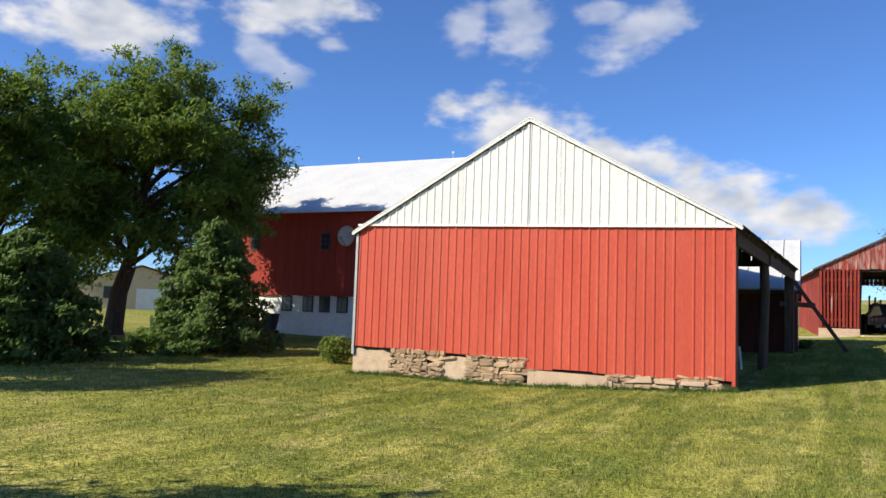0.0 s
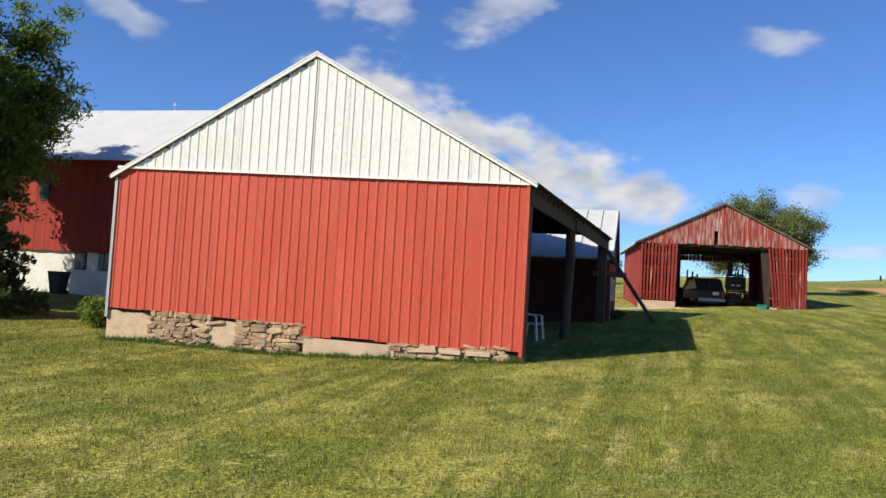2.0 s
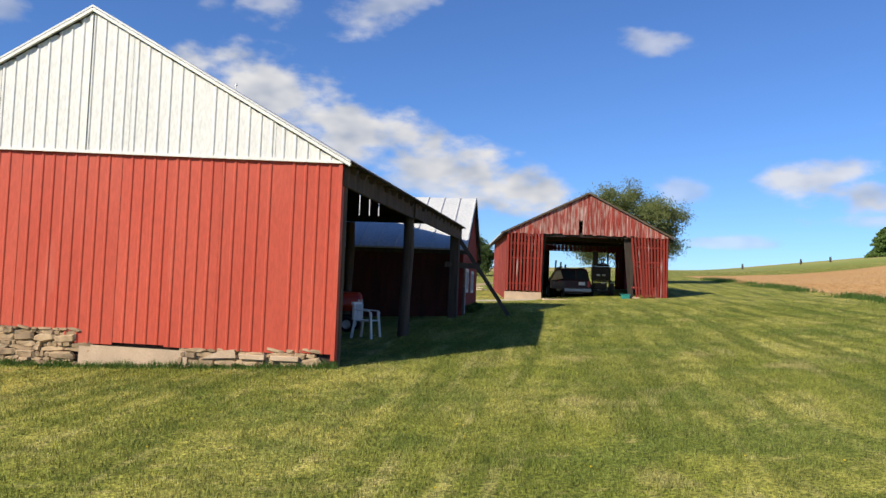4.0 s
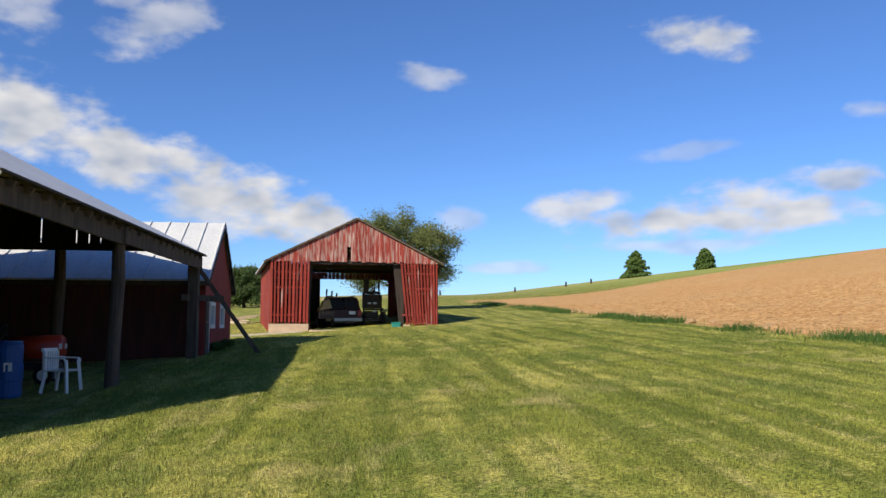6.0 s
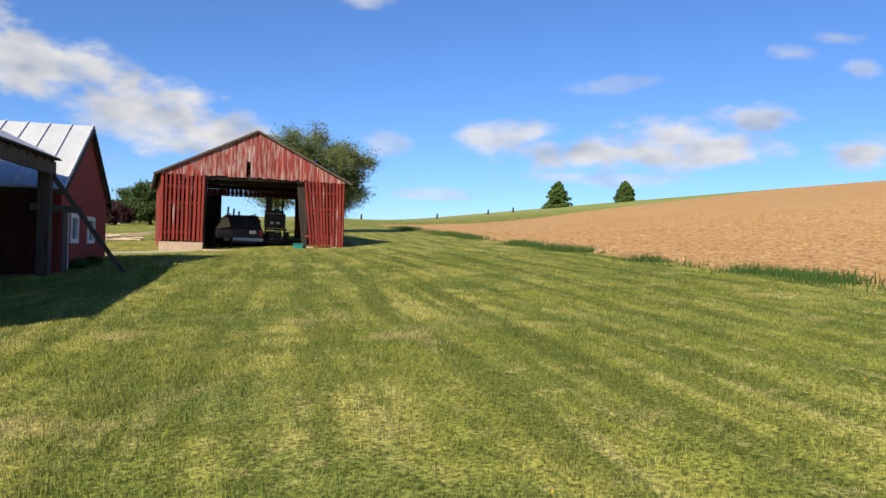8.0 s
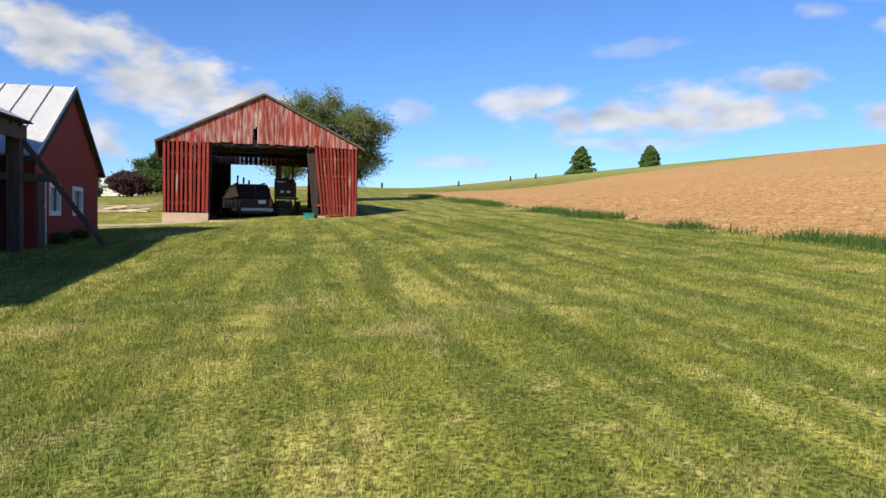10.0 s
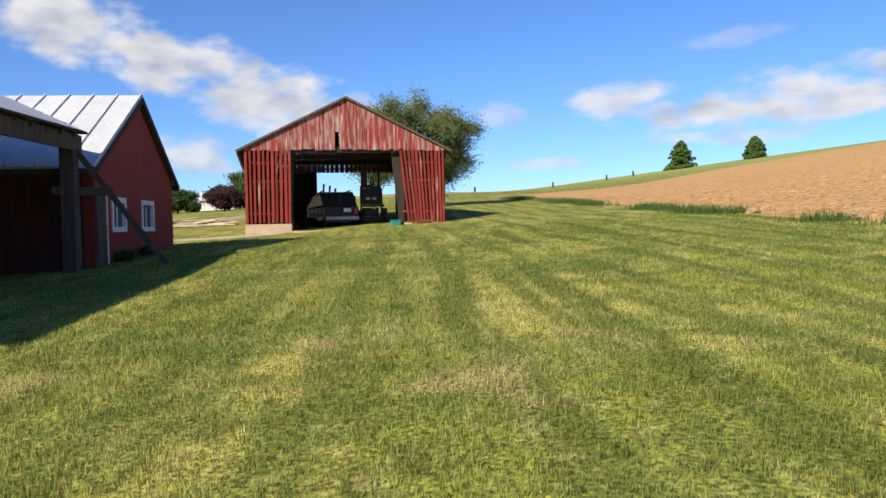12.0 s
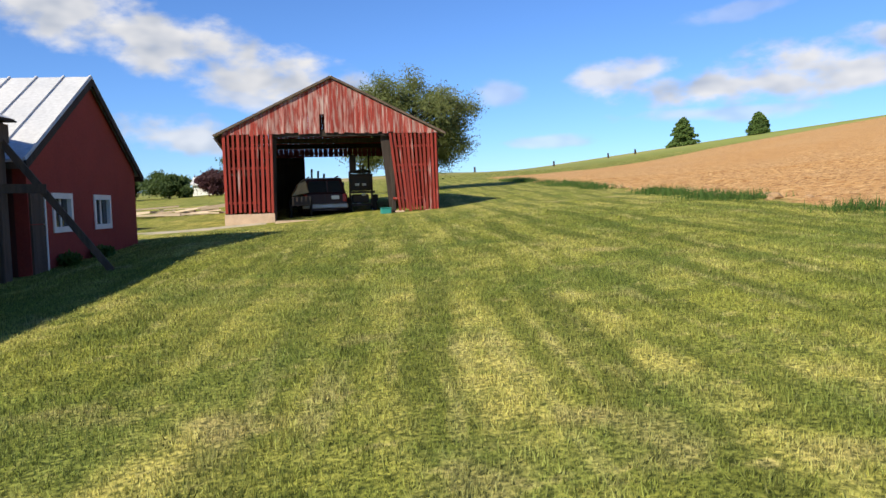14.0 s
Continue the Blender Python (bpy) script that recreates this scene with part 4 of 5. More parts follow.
def broad_tree(x, y, label, centre, radii, fork, leaf=MAPLE_LEAF, seed=1, lobes=34, twigs=11, per=120, size=0.085, clump=0.34, trunk=0.36, wild=0.16, bare=0):
    """A broad tree: a trunk that forks into limbs, each limb ending in a lobe of twigs that carry leaf clumps."""
    rnd = np.random.default_rng(seed)
    t = thing("tree", label, "tree", pose(x, y, gz(x, y)))
    c, rad = Vector(centre), Vector(radii)
    bm = bmesh.new()
    top = Vector((c.x * 0.35, c.y * 0.35, fork))
    tube(bm, [(0, 0, -0.3), (0.0, 0, 0.25), (c.x * 0.1, 0.03, fork * 0.6), top], [trunk * 1.5, trunk * 1.05, trunk * 0.9, trunk * 0.8], 12)
    leader = Vector((c.x * 0.8, c.y * 0.8, c.z + rad.z * 0.35))
    tube(bm, [top, (top + leader) / 2 + Vector((0.12, -0.1, 0)), leader], [trunk * 0.7, trunk * 0.45, trunk * 0.16], 8)
    clumps = []
    for k in range(lobes):
        h = 1 - 1.72 * (k + 0.5) / lobes
        a = k * 2.39996 + rnd.uniform(-0.3, 0.3)
        ring = math.sqrt(max(0.0, 1 - h * h))
        far = rnd.uniform(0.62, 0.86) * (1 + rnd.normal() * wild)
        q = c + Vector((rad.x * ring * math.cos(a) * far, rad.y * ring * math.sin(a) * far, rad.z * h * far))
        f = max(0.0, min(1.0, (q.z - fork) / max(leader.z - fork, 0.1) - 0.35))
        root = top.lerp(leader, f)
        bend = root.lerp(q, 0.5) + Vector((rnd.normal() * 0.25, rnd.normal() * 0.25, 0.12 * (q - root).length))
        tube(bm, [root, bend, q], [trunk * 0.34, trunk * 0.2, trunk * 0.07], 6)
        span = 0.30 * min(rad.x, rad.z)
        for i in range(twigs):
            d = Vector(rnd.normal(size=3)).normalized() + (q - c).normalized() * 0.35
            e = q + d * span * rnd.uniform(0.5, 1.25)
            tube(bm, [bend.lerp(q, 0.6 + 0.4 * rnd.random()), (q + e) / 2 + Vector((0, 0, 0.08)), e], [trunk * 0.06, trunk * 0.04, 0.008], 4)
            if i >= bare:
                clumps.append(tuple(e))
                clumps.append(tuple(q.lerp(e, 0.55)))
    part("trunk", bm, BARK, t, "dark rough bark")
    p = np.array(clumps)
    reps = rnd.integers(int(per * 0.25), int(per * 0.75), len(p))
    p = np.repeat(p, reps, 0)
    p = p + rnd.normal(size=p.shape) * clump * np.array([1, 1, 0.6])
    ob = new("crown", leaf_mesh("crown", p, size, leaf, rnd))
    ob.parent = t
    return t


def conifer(x, y, height, radius, label, seed=1, mat=NEEDLE, n=70, size=0.10, shape=0.8, base=0.05):
    """A needle tree: whorls of drooping boughs set with short sprays."""
    rnd = np.random.default_rng(seed)
    t = thing("tree", label, "tree", pose(x, y, gz(x, y)))
    bm = bmesh.new()
    tube(bm, [(0, 0, -0.2), (0, 0, height * 0.5), (0, 0, height * 0.97)], [height * 0.03, height * 0.02, 0.015], 8)
    spots = []
    for i in range(n):
        f = base + (1 - base) * (i + rnd.uniform(0, 1)) / n
        r = radius * (1 - f) ** shape * rnd.uniform(0.72, 1.12) + 0.08
        a = i * 2.4 + rnd.uniform(-0.4, 0.4)
        z = f * height
        tip = Vector((r * math.cos(a), r * math.sin(a), z - r * 0.16 + 0.10))
        mid = Vector((r * 0.5 * math.cos(a), r * 0.5 * math.sin(a), z + 0.03))
        tube(bm, [(0, 0, z), mid, tip], [0.03, 0.02, 0.008], 5)
        k = int(60 + 260 * r / radius)
        s = rnd.uniform(0.12, 1, k) ** 0.7
        side = rnd.normal(size=k) * 0.30 * r * (1.15 - s) + rnd.normal(size=k) * 0.08
        px = s * r * math.cos(a) - side * math.sin(a)
        py = s * r * math.sin(a) + side * math.cos(a)
        pz = z - r * 0.16 * s * s + 0.05 - np.abs(side) * 0.25 + rnd.normal(size=k) * 0.07
        spots.append(np.stack([px, py, pz], 1))
    part("trunk", bm, BARK, t)
    ob = new("crown", leaf_mesh("crown", np.concatenate(spots), size, mat, rnd, 0.35, 1.3))
    ob.parent = t
    return t


broad_tree(-14.5, 34.2, "large full-leaved maple with spreading dark limbs", (1.3, 0.3, 6.9), (5.1, 4.9, 4.5), 3.0, seed=4, lobes=46, twigs=12, per=190, size=0.088, clump=0.28, trunk=0.40)
broad_tree(-17.4, 29.6, "tall leafy maple with some bare twigs", (-0.2, 0.2, 5.7), (4.3, 4.3, 4.3), 2.2, seed=7, lobes=44, twigs=12, per=180, size=0.088, clump=0.28, trunk=0.30, bare=3)
conifer(-7.9, 26.4, 4.3, 2.6, "bushy dark green spruce on the lawn", 3, n=105, size=0.085, shape=0.62)
conifer(-11.7, 21.6, 3.4, 3.0, "broad dark green spruce spreading over the lawn", 5, n=110, size=0.09, shape=0.55)
broad_tree(37.3, 59.5, "round olive-green tree behind the wagon shed", (-0.4, 0, 4.1), (4.9, 4.6, 3.5), 1.5, OLIVE_LEAF, seed=11, lobes=40, twigs=12, per=170, size=0.062, clump=0.36, trunk=0.28, wild=0.1)
broad_tree(39.8, 103.0, "rounded dark green tree beyond the yard", (0, 0, 2.6), (2.9, 2.8, 2.5), 0.9, FAR_LEAF, seed=8, lobes=26, twigs=9, per=130, size=0.13, clump=0.36, trunk=0.2)
broad_tree(-8.5, 2.6, "leafy green tree beside the lawn", (0, 0, 4.6), (2.7, 2.7, 2.3), 2.2, seed=61, lobes=20, twigs=9, per=60, size=0.10, trunk=0.2)
broad_tree(-15.0, 15.2, "leafy green tree at the lawn's side", (0, 0, 4.6), (2.7, 2.7, 2.3), 2.0, seed=62, lobes=20, twigs=9, per=60, size=0.10, trunk=0.2)
for x, y, h, mat, label, sd in ((36.0, 104.0, 2.4, PURPLE_LEAF, "dark purple-leaved tree beyond the yard", 21), (31.0, 108.0, 2.5, FAR_LEAF, "green shade tree beyond the yard", 22),
                                (26.0, 112.0, 2.7, FAR_LEAF, "green shade tree beyond the yard", 23), (20.0, 108.0, 2.5, FAR_LEAF, "green shade tree beyond the yard", 24),
                                (42.0, 118.0, 2.8, FAR_LEAF, "green shade tree beyond the yard", 25)):
    broad_tree(x, y, label, (0, 0, h * 0.6), (h * 0.95, h * 0.8, h * 0.50), 0.5, mat, seed=sd, lobes=22, twigs=8, per=110, size=0.13, clump=0.36, trunk=0.14)
HX, HY = 7.3, 6.2
for az, r, h, rad, sh, label, sd in ((47.2, 235, 7.6, 4.6, 0.55, "dark spruce on the crest of the hill", 31), (51.9, 245, 6.0, 3.7, 0.45, "rounded dark evergreen on the crest of the hill", 32)):
    conifer(HX + r * math.sin(radians(az)), HY + r * math.cos(radians(az)), h, rad, label, sd, NEEDLE, 60, 0.32, sh)

# ---- shrubs ----
def shrub(x, y, r, h, label, seed, mat=MAPLE_LEAF, n=900, size=0.05):
    rnd = np.random.default_rng(seed)
    t = thing("shrub", label, "shrub", pose(x, y, gz(x, y)))
    bm = bmesh.new()
    for k in range(9):
        a = k * 0.7
        tube(bm, [(0, 0, -0.05), (r * 0.4 * math.cos(a), r * 0.4 * math.sin(a), h * 0.5), (r * 0.75 * math.cos(a), r * 0.75 * math.sin(a), h * 0.9)], [0.015, 0.01, 0.005], 5)
    part("stems", bm, BARK, t)
    d = rnd.normal(size=(n, 3))
    d /= np.linalg.norm(d, axis=1, keepdims=True)
    s = d * rnd.uniform(0.45, 1.05, (n, 1)) * np.array([r, r, h / 2]) + np.array([0, 0, h / 2])
    ob = new("leaves", leaf_mesh("leaves", s, size, mat, rnd))
    ob.parent = t


shrub(-3.3, 23.8, 0.55, 0.85, "small clipped green shrub beside the barn", 41)
shrub(-9.5, 24.5, 0.5, 0.7, "low green shrub under the spruce", 42)
for k in range(2):
    p = at_barn(1.3 + 0.1 * k, 14.6 + 1.9 * k)
    shrub(p[0], p[1], 0.25, 0.28, "dark weeds along the outbuilding's wall", 50 + k, TALL_BLADE, 500, 0.05)


# ---- white plastic chair ----
def plastic_chair(m):
    c = thing("plastic_chair", "white moulded plastic armchair on the grass under the barn's roof", "chair", m)
    bm = bmesh.new()
    box(bm, -0.23, -0.22, 0.40, 0.23, 0.24, 0.435, bevel=0.012)
    part("seat", bm, WHITE_PLASTIC, c)
    for sx, sy in ((-1, -1), (1, -1), (-1, 1), (1, 1)):
        bm = bmesh.new()
        beam(bm, (sx * 0.26, sy * 0.26, -0.01), (sx * 0.22, sy * 0.20, 0.41 if sy > 0 else 0.62), 0.05, 0.06)
        part("leg", bm, WHITE_PLASTIC, c)
    back = part("backrest", boxes((-0.24, 0.24, 0.78, 0.24, 0.30, 0.85), (-0.24, 0.21, 0.43, -0.20, 0.27, 0.80), (0.20, 0.21, 0.43, 0.24, 0.27, 0.80), bevel=0.01), WHITE_PLASTIC, c)
    for k in range(5):
        u = -0.16 + k * 0.08
        part("slat", boxes((u - 0.022, 0.225, 0.435, u + 0.022, 0.245, 0.79)), WHITE_PLASTIC, back)
    for sx in (-1, 1):
        bm = bmesh.new()
        pts = [(sx * 0.25, -0.22, 0.58), (sx * 0.26, -0.18, 0.65), (sx * 0.26, 0.05, 0.66), (sx * 0.24, 0.25, 0.68)]
        for a, b in zip(pts, pts[1:]):
            beam(bm, a, b, 0.055, 0.025)
        part("armrest", bm, WHITE_PLASTIC, c)


cx, cy = at_barn(-0.55, 5.35)
plastic_chair(pose(cx, cy, gz(cx, cy), 0, 0, 52))

# ---- blue drum ----
bx, by = at_barn(-1.45, 5.0)
drum = thing("plastic_drum", "blue plastic drum standing in the barn", "drum", pose(bx, by, gz(bx, by)))
bm = bmesh.new()
tube(bm, [(0, 0, z) for z in (0, 0.05, 0.3, 0.32, 0.62, 0.64, 0.98, 1.02)], [0.27, 0.29, 0.29, 0.305, 0.305, 0.29, 0.29, 0.26], 24)
part("body", bm, BLUE_PLASTIC, drum, smooth=False)
bm = bmesh.new()
tube(bm, [(0, 0, 1.02), (0, 0, 1.06)], [0.28, 0.27], 24)
part("lid", bm, BLUE_PLASTIC, drum)
part("paper_label", boxes((-0.06, -0.302, 0.5, 0.08, -0.288, 0.66)), WHITE_TRIM, drum, "small pale paper label")

# ---- red garden tractor in the barn ----
mx, my = at_barn(-2.1, 7.4)
mower = thing("garden_tractor", "red garden tractor parked in the barn", "garden tractor", pose(mx, my, gz(mx, my), 0, 0, -24 - 90))
bm = bmesh.new()
prism(bm, [(-0.32, 0.55), (0.32, 0.55), (0.34, 0.80), (0.27, 0.98), (0.12, 1.05), (-0.12, 1.05), (-0.27, 0.98), (-0.34, 0.80)], -0.1, 0.95)
bmesh.ops.bevel(bm, geom=bm.edges[:], offset=0.04, segments=2, affect="EDGES")
part("hood", bm, RED_PAINT, mower, smooth=True)
for s in (-1, 1):
    part("headlamp", boxes((s * 0.2 - 0.08, 0.93, 0.74, s * 0.2 + 0.08, 0.965, 0.86), bevel=0.01), LAMP_GLASS, mower)
part("fender", boxes((-0.42, -1.0, 0.45, 0.42, -0.3, 0.62), bevel=0.05), RED_PAINT, mower)
part("seat", boxes((-0.22, -0.95, 0.62, 0.22, -0.5, 0.72), (-0.22, -1.0, 0.70, 0.22, -0.9, 1.05), bevel=0.03), BLACK_PLASTIC, mower)
part("frame", boxes((-0.2, -1.0, 0.3, 0.2, 0.9, 0.46)), BLACK_METAL, mower)
bm = bmesh.new()
tube(bm, [(0, -0.1, 0.9), (0, -0.28, 1.12)], [0.02, 0.02], 8)
tube(bm, [(0.18 * math.cos(k * math.pi / 8), -0.28 + 0.06 * math.sin(k * math.pi / 8), 1.12 + 0.16 * math.sin(k * math.pi / 8)) for k in range(17)], [0.015] * 17, 6)
part("steering_wheel", bm, BLACK_PLASTIC, mower)
for x, y, r in ((-0.42, -0.7, 0.28), (0.42, -0.7, 0.28), (-0.38, 0.7, 0.2), (0.38, 0.7, 0.2)):
    wheel(mower, x, y, r, r, 0.2, hub_mat=WHITE_PLASTIC)

# ---- maroon wagon parked in the shed ----
CAR_Z = 1.43
car = thing("car", "dark maroon station wagon parked tail out in the shed", "car", SHED @ pose(4.24, 3.0, CAR_Z) @ Matrix.Scale(1.1, 4))


def loft(bm, rings):
    vs = [[bm.verts.new(p) for p in r] for r in rings]
    k = len(vs[0])
    for a, b in zip(vs, vs[1:]):
        for i in range(k):
            bm.faces.new((a[i], a[(i + 1) % k], b[(i + 1) % k], b[i]))
    bm.faces.new(vs[0][::-1])
    bm.faces.new(vs[-1])
    bmesh.ops.recalc_face_normals(bm, faces=bm.faces[:])
    return bm


def body_ring(y, w, z0, z1, wt):
    return [(-w * 0.94, y, z0), (-w, y, z0 + 0.2), (-w, y, z1 - 0.12), (-wt, y, z1), (wt, y, z1), (w, y, z1 - 0.12), (w, y, z0 + 0.2), (w * 0.94, y, z0)]


bm = bmesh.new()
loft(bm, [body_ring(0.0, 0.88, 0.36, 0.98, 0.82), body_ring(0.08, 0.93, 0.3, 1.02, 0.87), body_ring(1.2, 0.95, 0.25, 1.02, 0.88), body_ring(3.0, 0.95, 0.25, 1.0, 0.86), body_ring(4.3, 0.90, 0.28, 0.92, 0.78), body_ring(4.6, 0.82, 0.36, 0.84, 0.7)])
part("body", bm, MAROON, car, smooth=False)
bm = bmesh.new()
loft(bm, [[(-0.86, 0.04, 1.0), (-0.72, 0.32, 1.60), (0.72, 0.32, 1.60), (0.86, 0.04, 1.0)], [(-0.87, 0.9, 1.01), (-0.74, 0.95, 1.68), (0.74, 0.95, 1.68), (0.87, 0.9, 1.01)], [(-0.87, 2.4, 1.0), (-0.72, 2.2, 1.66), (0.72, 2.2, 1.66), (0.87, 2.4, 1.0)], [(-0.84, 3.1, 0.98), (-0.66, 2.5, 1.55), (0.66, 2.5, 1.55), (0.84, 3.1, 0.98)]])
part("cabin", bm, MAROON, car)
bm = bmesh.new()
v = [bm.verts.new(p) for p in ((-0.72, 0.045, 1.06), (0.72, 0.045, 1.06), (0.62, 0.265, 1.52), (-0.62, 0.265, 1.52), (-0.72, 0.07, 1.06), (0.72, 0.07, 1.06), (0.62, 0.29, 1.52), (-0.62, 0.29, 1.52))]
for f in ((0, 1, 2, 3), (4, 5, 6, 7), (0, 1, 5, 4), (1, 2, 6, 5), (2, 3, 7, 6), (3, 0, 4, 7)):
    bm.faces.new([v[i] for i in f])
bmesh.ops.recalc_face_normals(bm, faces=bm.faces[:])
part("rear_window", bm, GLASS_DARK, car, "dark tinted rear glass")
part("bumper", boxes((-0.93, -0.10, 0.40, 0.93, 0.06, 0.58), bevel=0.03), GREY_METAL, car, "dull chrome rear bumper")
part("tailgate_seam", boxes((-0.012, -0.012, 0.62, 0.012, 0.03, 1.0)), BLACK_PLASTIC, car)
part("window_divider", boxes((0.08, 0.03, 1.04, 0.14, 0.25, 1.54)), MAROON, car)
part("step_plate", boxes((-0.5, -0.16, 0.30, 0.5, 0.0, 0.36), bevel=0.01), BLACK_METAL, car)
part("wiper", boxes((0.2, 0.0, 1.08, 0.62, 0.03, 1.10)), BLACK_PLASTIC, car)
for s in (-1, 1):
    part("roof_rail", boxes((s * 0.6 - 0.02, 0.4, 1.69, s * 0.6 + 0.02, 2.2, 1.74), bevel=0.006), BLACK_METAL, car)
part("number_plate", boxes((-0.02 + 0.28, -0.03, 0.76, 0.58, -0.006, 0.92)), WHITE_PLASTIC, car, "pale number plate")
for s in (-1, 1):
    part("tail_lamp", boxes((s * 0.80 - 0.08, -0.02, 0.66, s * 0.80 + 0.08, 0.05, 0.98), bevel=0.015), TAIL_GLASS, car, "red tail lamp")
    part("side_window", boxes((s * 0.80 - 0.012, 0.45, 1.08, s * 0.80 + 0.045, 2.2, 1.48)), GLASS_DARK, car)
    part("mirror", boxes((s * 1.0 - 0.1, 2.6, 1.0, s * 1.0 + 0.1, 2.7, 1.14), bevel=0.02), BLACK_PLASTIC, car)
    for y in (0.95, 3.75):
        wheel(car, s * 0.84, y, 0.33, 0.33, 0.22)

# ---- canvas-covered cart beside the car ----
cart = thing("hand_cart", "loaded cart under a tan canvas in the shed", "cart", SHED @ pose(3.22, 2.8, CAR_Z) @ Matrix.Scale(1.18, 4))
bm = bmesh.new()
loft(bm, [[(-0.38, -0.5, 0.85), (-0.18, -0.45, 1.25), (0.05, -0.42, 1.42), (0.22, -0.5, 1.0)], [(-0.40, 0.1, 0.9), (-0.2, 0.1, 1.3), (0.1, 0.1, 1.5), (0.25, 0.1, 1.0)], [(-0.36, 0.7, 0.8), (-0.15, 0.6, 1.1), (0.1, 0.6, 1.2), (0.22, 0.7, 0.9)]])
bmesh.ops.subdivide_edges(bm, edges=bm.edges[:], cuts=2, use_grid_fill=True)
for v in bm.verts:
    v.co += Vector(noise.noise_vector(v.co * 4)) * 0.06
part("canvas", bm, TARP, cart)
part("bed", boxes((-0.42, -0.6, 0.5, 0.28, 0.9, 0.84)), BLACK_METAL, cart)
for x in (-0.45, 0.30):
    wheel(cart, x, 0.1, 0.36, 0.36, 0.1)

# ---- old tractor and dark machine in the shed ----
tractor = thing("tractor", "old dark farm tractor with upright stacks in the shed", "tractor", SHED @ pose(4.3, 8.0, CAR_Z - 0.05))
part("hood", boxes((-0.3, 0.2, 0.9, 0.3, 2.0, 1.5), bevel=0.06), BLACK_METAL, tractor)
part("cab_panel", boxes((-0.5, -0.6, 0.8, 0.5, 0.2, 1.35), bevel=0.05), BLACK_METAL, tractor)
for x, h in ((-0.28, 2.55), (0.05, 2.45), (0.35, 2.3)):
    bm = bmesh.new()
    tube(bm, [(x, 0.9, 1.45), (x, 0.9, h - 0.3), (x + 0.02, 0.9, h)], [0.05, 0.05, 0.06], 10)
    part("stack", bm, BLACK_METAL, tractor)
for x, y, r, w in ((-0.75, -0.3, 0.68, 0.35), (0.75, -0.3, 0.68, 0.35), (-0.55, 1.7, 0.4, 0.2), (0.55, 1.7, 0.4, 0.2)):
    wheel(tractor, x, y, r, r, w, hub_mat=BLACK_METAL)
baler = thing("farm_implement", "dark iron farm implement with uprights and pale lamps", "farm implement", SHED @ pose(5.95, 3.6, CAR_Z) @ Matrix.Scale(1.1, 4))
part("frame", boxes((-0.50, -0.08, 0.45, 0.52, 0.0, 0.55), (-0.50, -0.08, 0.98, 0.58, 0.0, 1.08), (-0.45, 0.5, 0.45, 0.5, 0.6, 0.55), (-0.42, 0.5, 1.85, 0.5, 0.6, 1.95), (-0.5, -0.06, 0.4, -0.42, 0.02, 1.9), (0.42, -0.06, 0.4, 0.5, 0.02, 1.8)), BLACK_METAL, baler)
part("hopper", boxes((-0.45, 0.02, 1.10, 0.48, 0.55, 1.82), bevel=0.05), BLACK_METAL, baler)
part("gearbox", boxes((-0.38, 0.03, 0.57, 0.34, 0.45, 0.95), bevel=0.05), BLACK_METAL, baler)
part("guard_plate", boxes((-0.44, 0.1, 1.83, -0.16, 0.14, 2.62), bevel=0.01), BLACK_METAL, baler, "tall dark iron plate")
for x, h, w in ((0.02, 2.35, 0.03), (0.12, 2.2, 0.05), (0.38, 2.6, 0.045)):
    bm = bmesh.new()
    tube(bm, [(x, 0.2, 1.8), (x + 0.01, 0.2, h - 0.2), (x + 0.04, 0.2, h)], [w, w * 0.9, w * 0.7], 8)
    part("tine", bm, BLACK_METAL, baler)
bm = bmesh.new()
tube(bm, [(-0.3, 0.05, 1.88), (0.1, 0.0, 2.0), (0.45, 0.05, 1.86)], [0.03] * 3, 8)
part("hose", bm, BLACK_RUBBER, baler)
# small pale plates for the reflective rectangles on the machine's front
for x, z in ((-0.15, 1.35), (0.14, 1.35), (0.12, 0.93), (-0.12, 0.52)):
    part("lamp", boxes((x - 0.09, -0.03, z - 0.05, x + 0.09, 0.02, z + 0.05), bevel=0.015), LAMP_GLASS, baler, "pale glass lamp")
part("side_box", boxes((0.52, 0.0, 0.62, 0.72, 0.4, 0.92), bevel=0.03), BLACK_METAL, baler)
for x in (-0.5, 0.55):
    wheel(baler, x, 0.2, 0.42, 0.42, 0.16, hub_mat=BLACK_METAL)
tub = thing("crate", "teal plastic crate at the shed's opening", "crate", SHED @ pose(6.5, -0.2, 1.42))
part("body", boxes((-0.2, -0.18, 0, 0.22, 0.18, 0.36), bevel=0.02), TEAL, tub)
part("rim", boxes((-0.225, -0.205, 0.36, 0.245, 0.205, 0.40), bevel=0.008), TEAL, tub)

# ---- wheeled bin by the bank barn ----
wx, wy = at_barn(-23.25, BIG_D - 0.9)
wbin = thing("wheeled_bin", "black wheeled rubbish bin by the whitewashed wall", "bin", pose(wx, wy, gz(wx, wy), 0, 0, -20))
bm = bmesh.new()
loft(bm, [[(-0.22, -0.24, 0.03), (0.22, -0.24, 0.03), (0.22, 0.24, 0.03), (-0.22, 0.24, 0.03)], [(-0.32, -0.34, 0.95), (0.32, -0.34, 0.95), (0.32, 0.34, 0.95), (-0.32, 0.34, 0.95)]])
part("body", bm, BLACK_PLASTIC, wbin)
part("lid", boxes((-0.35, -0.37, 0.95, 0.35, 0.40, 1.03), bevel=0.03), BLACK_PLASTIC, wbin)
for x in (-0.28, 0.28):
    wheel(wbin, x, 0.26, 0.1, 0.1, 0.06, hub_mat=BLACK_PLASTIC)


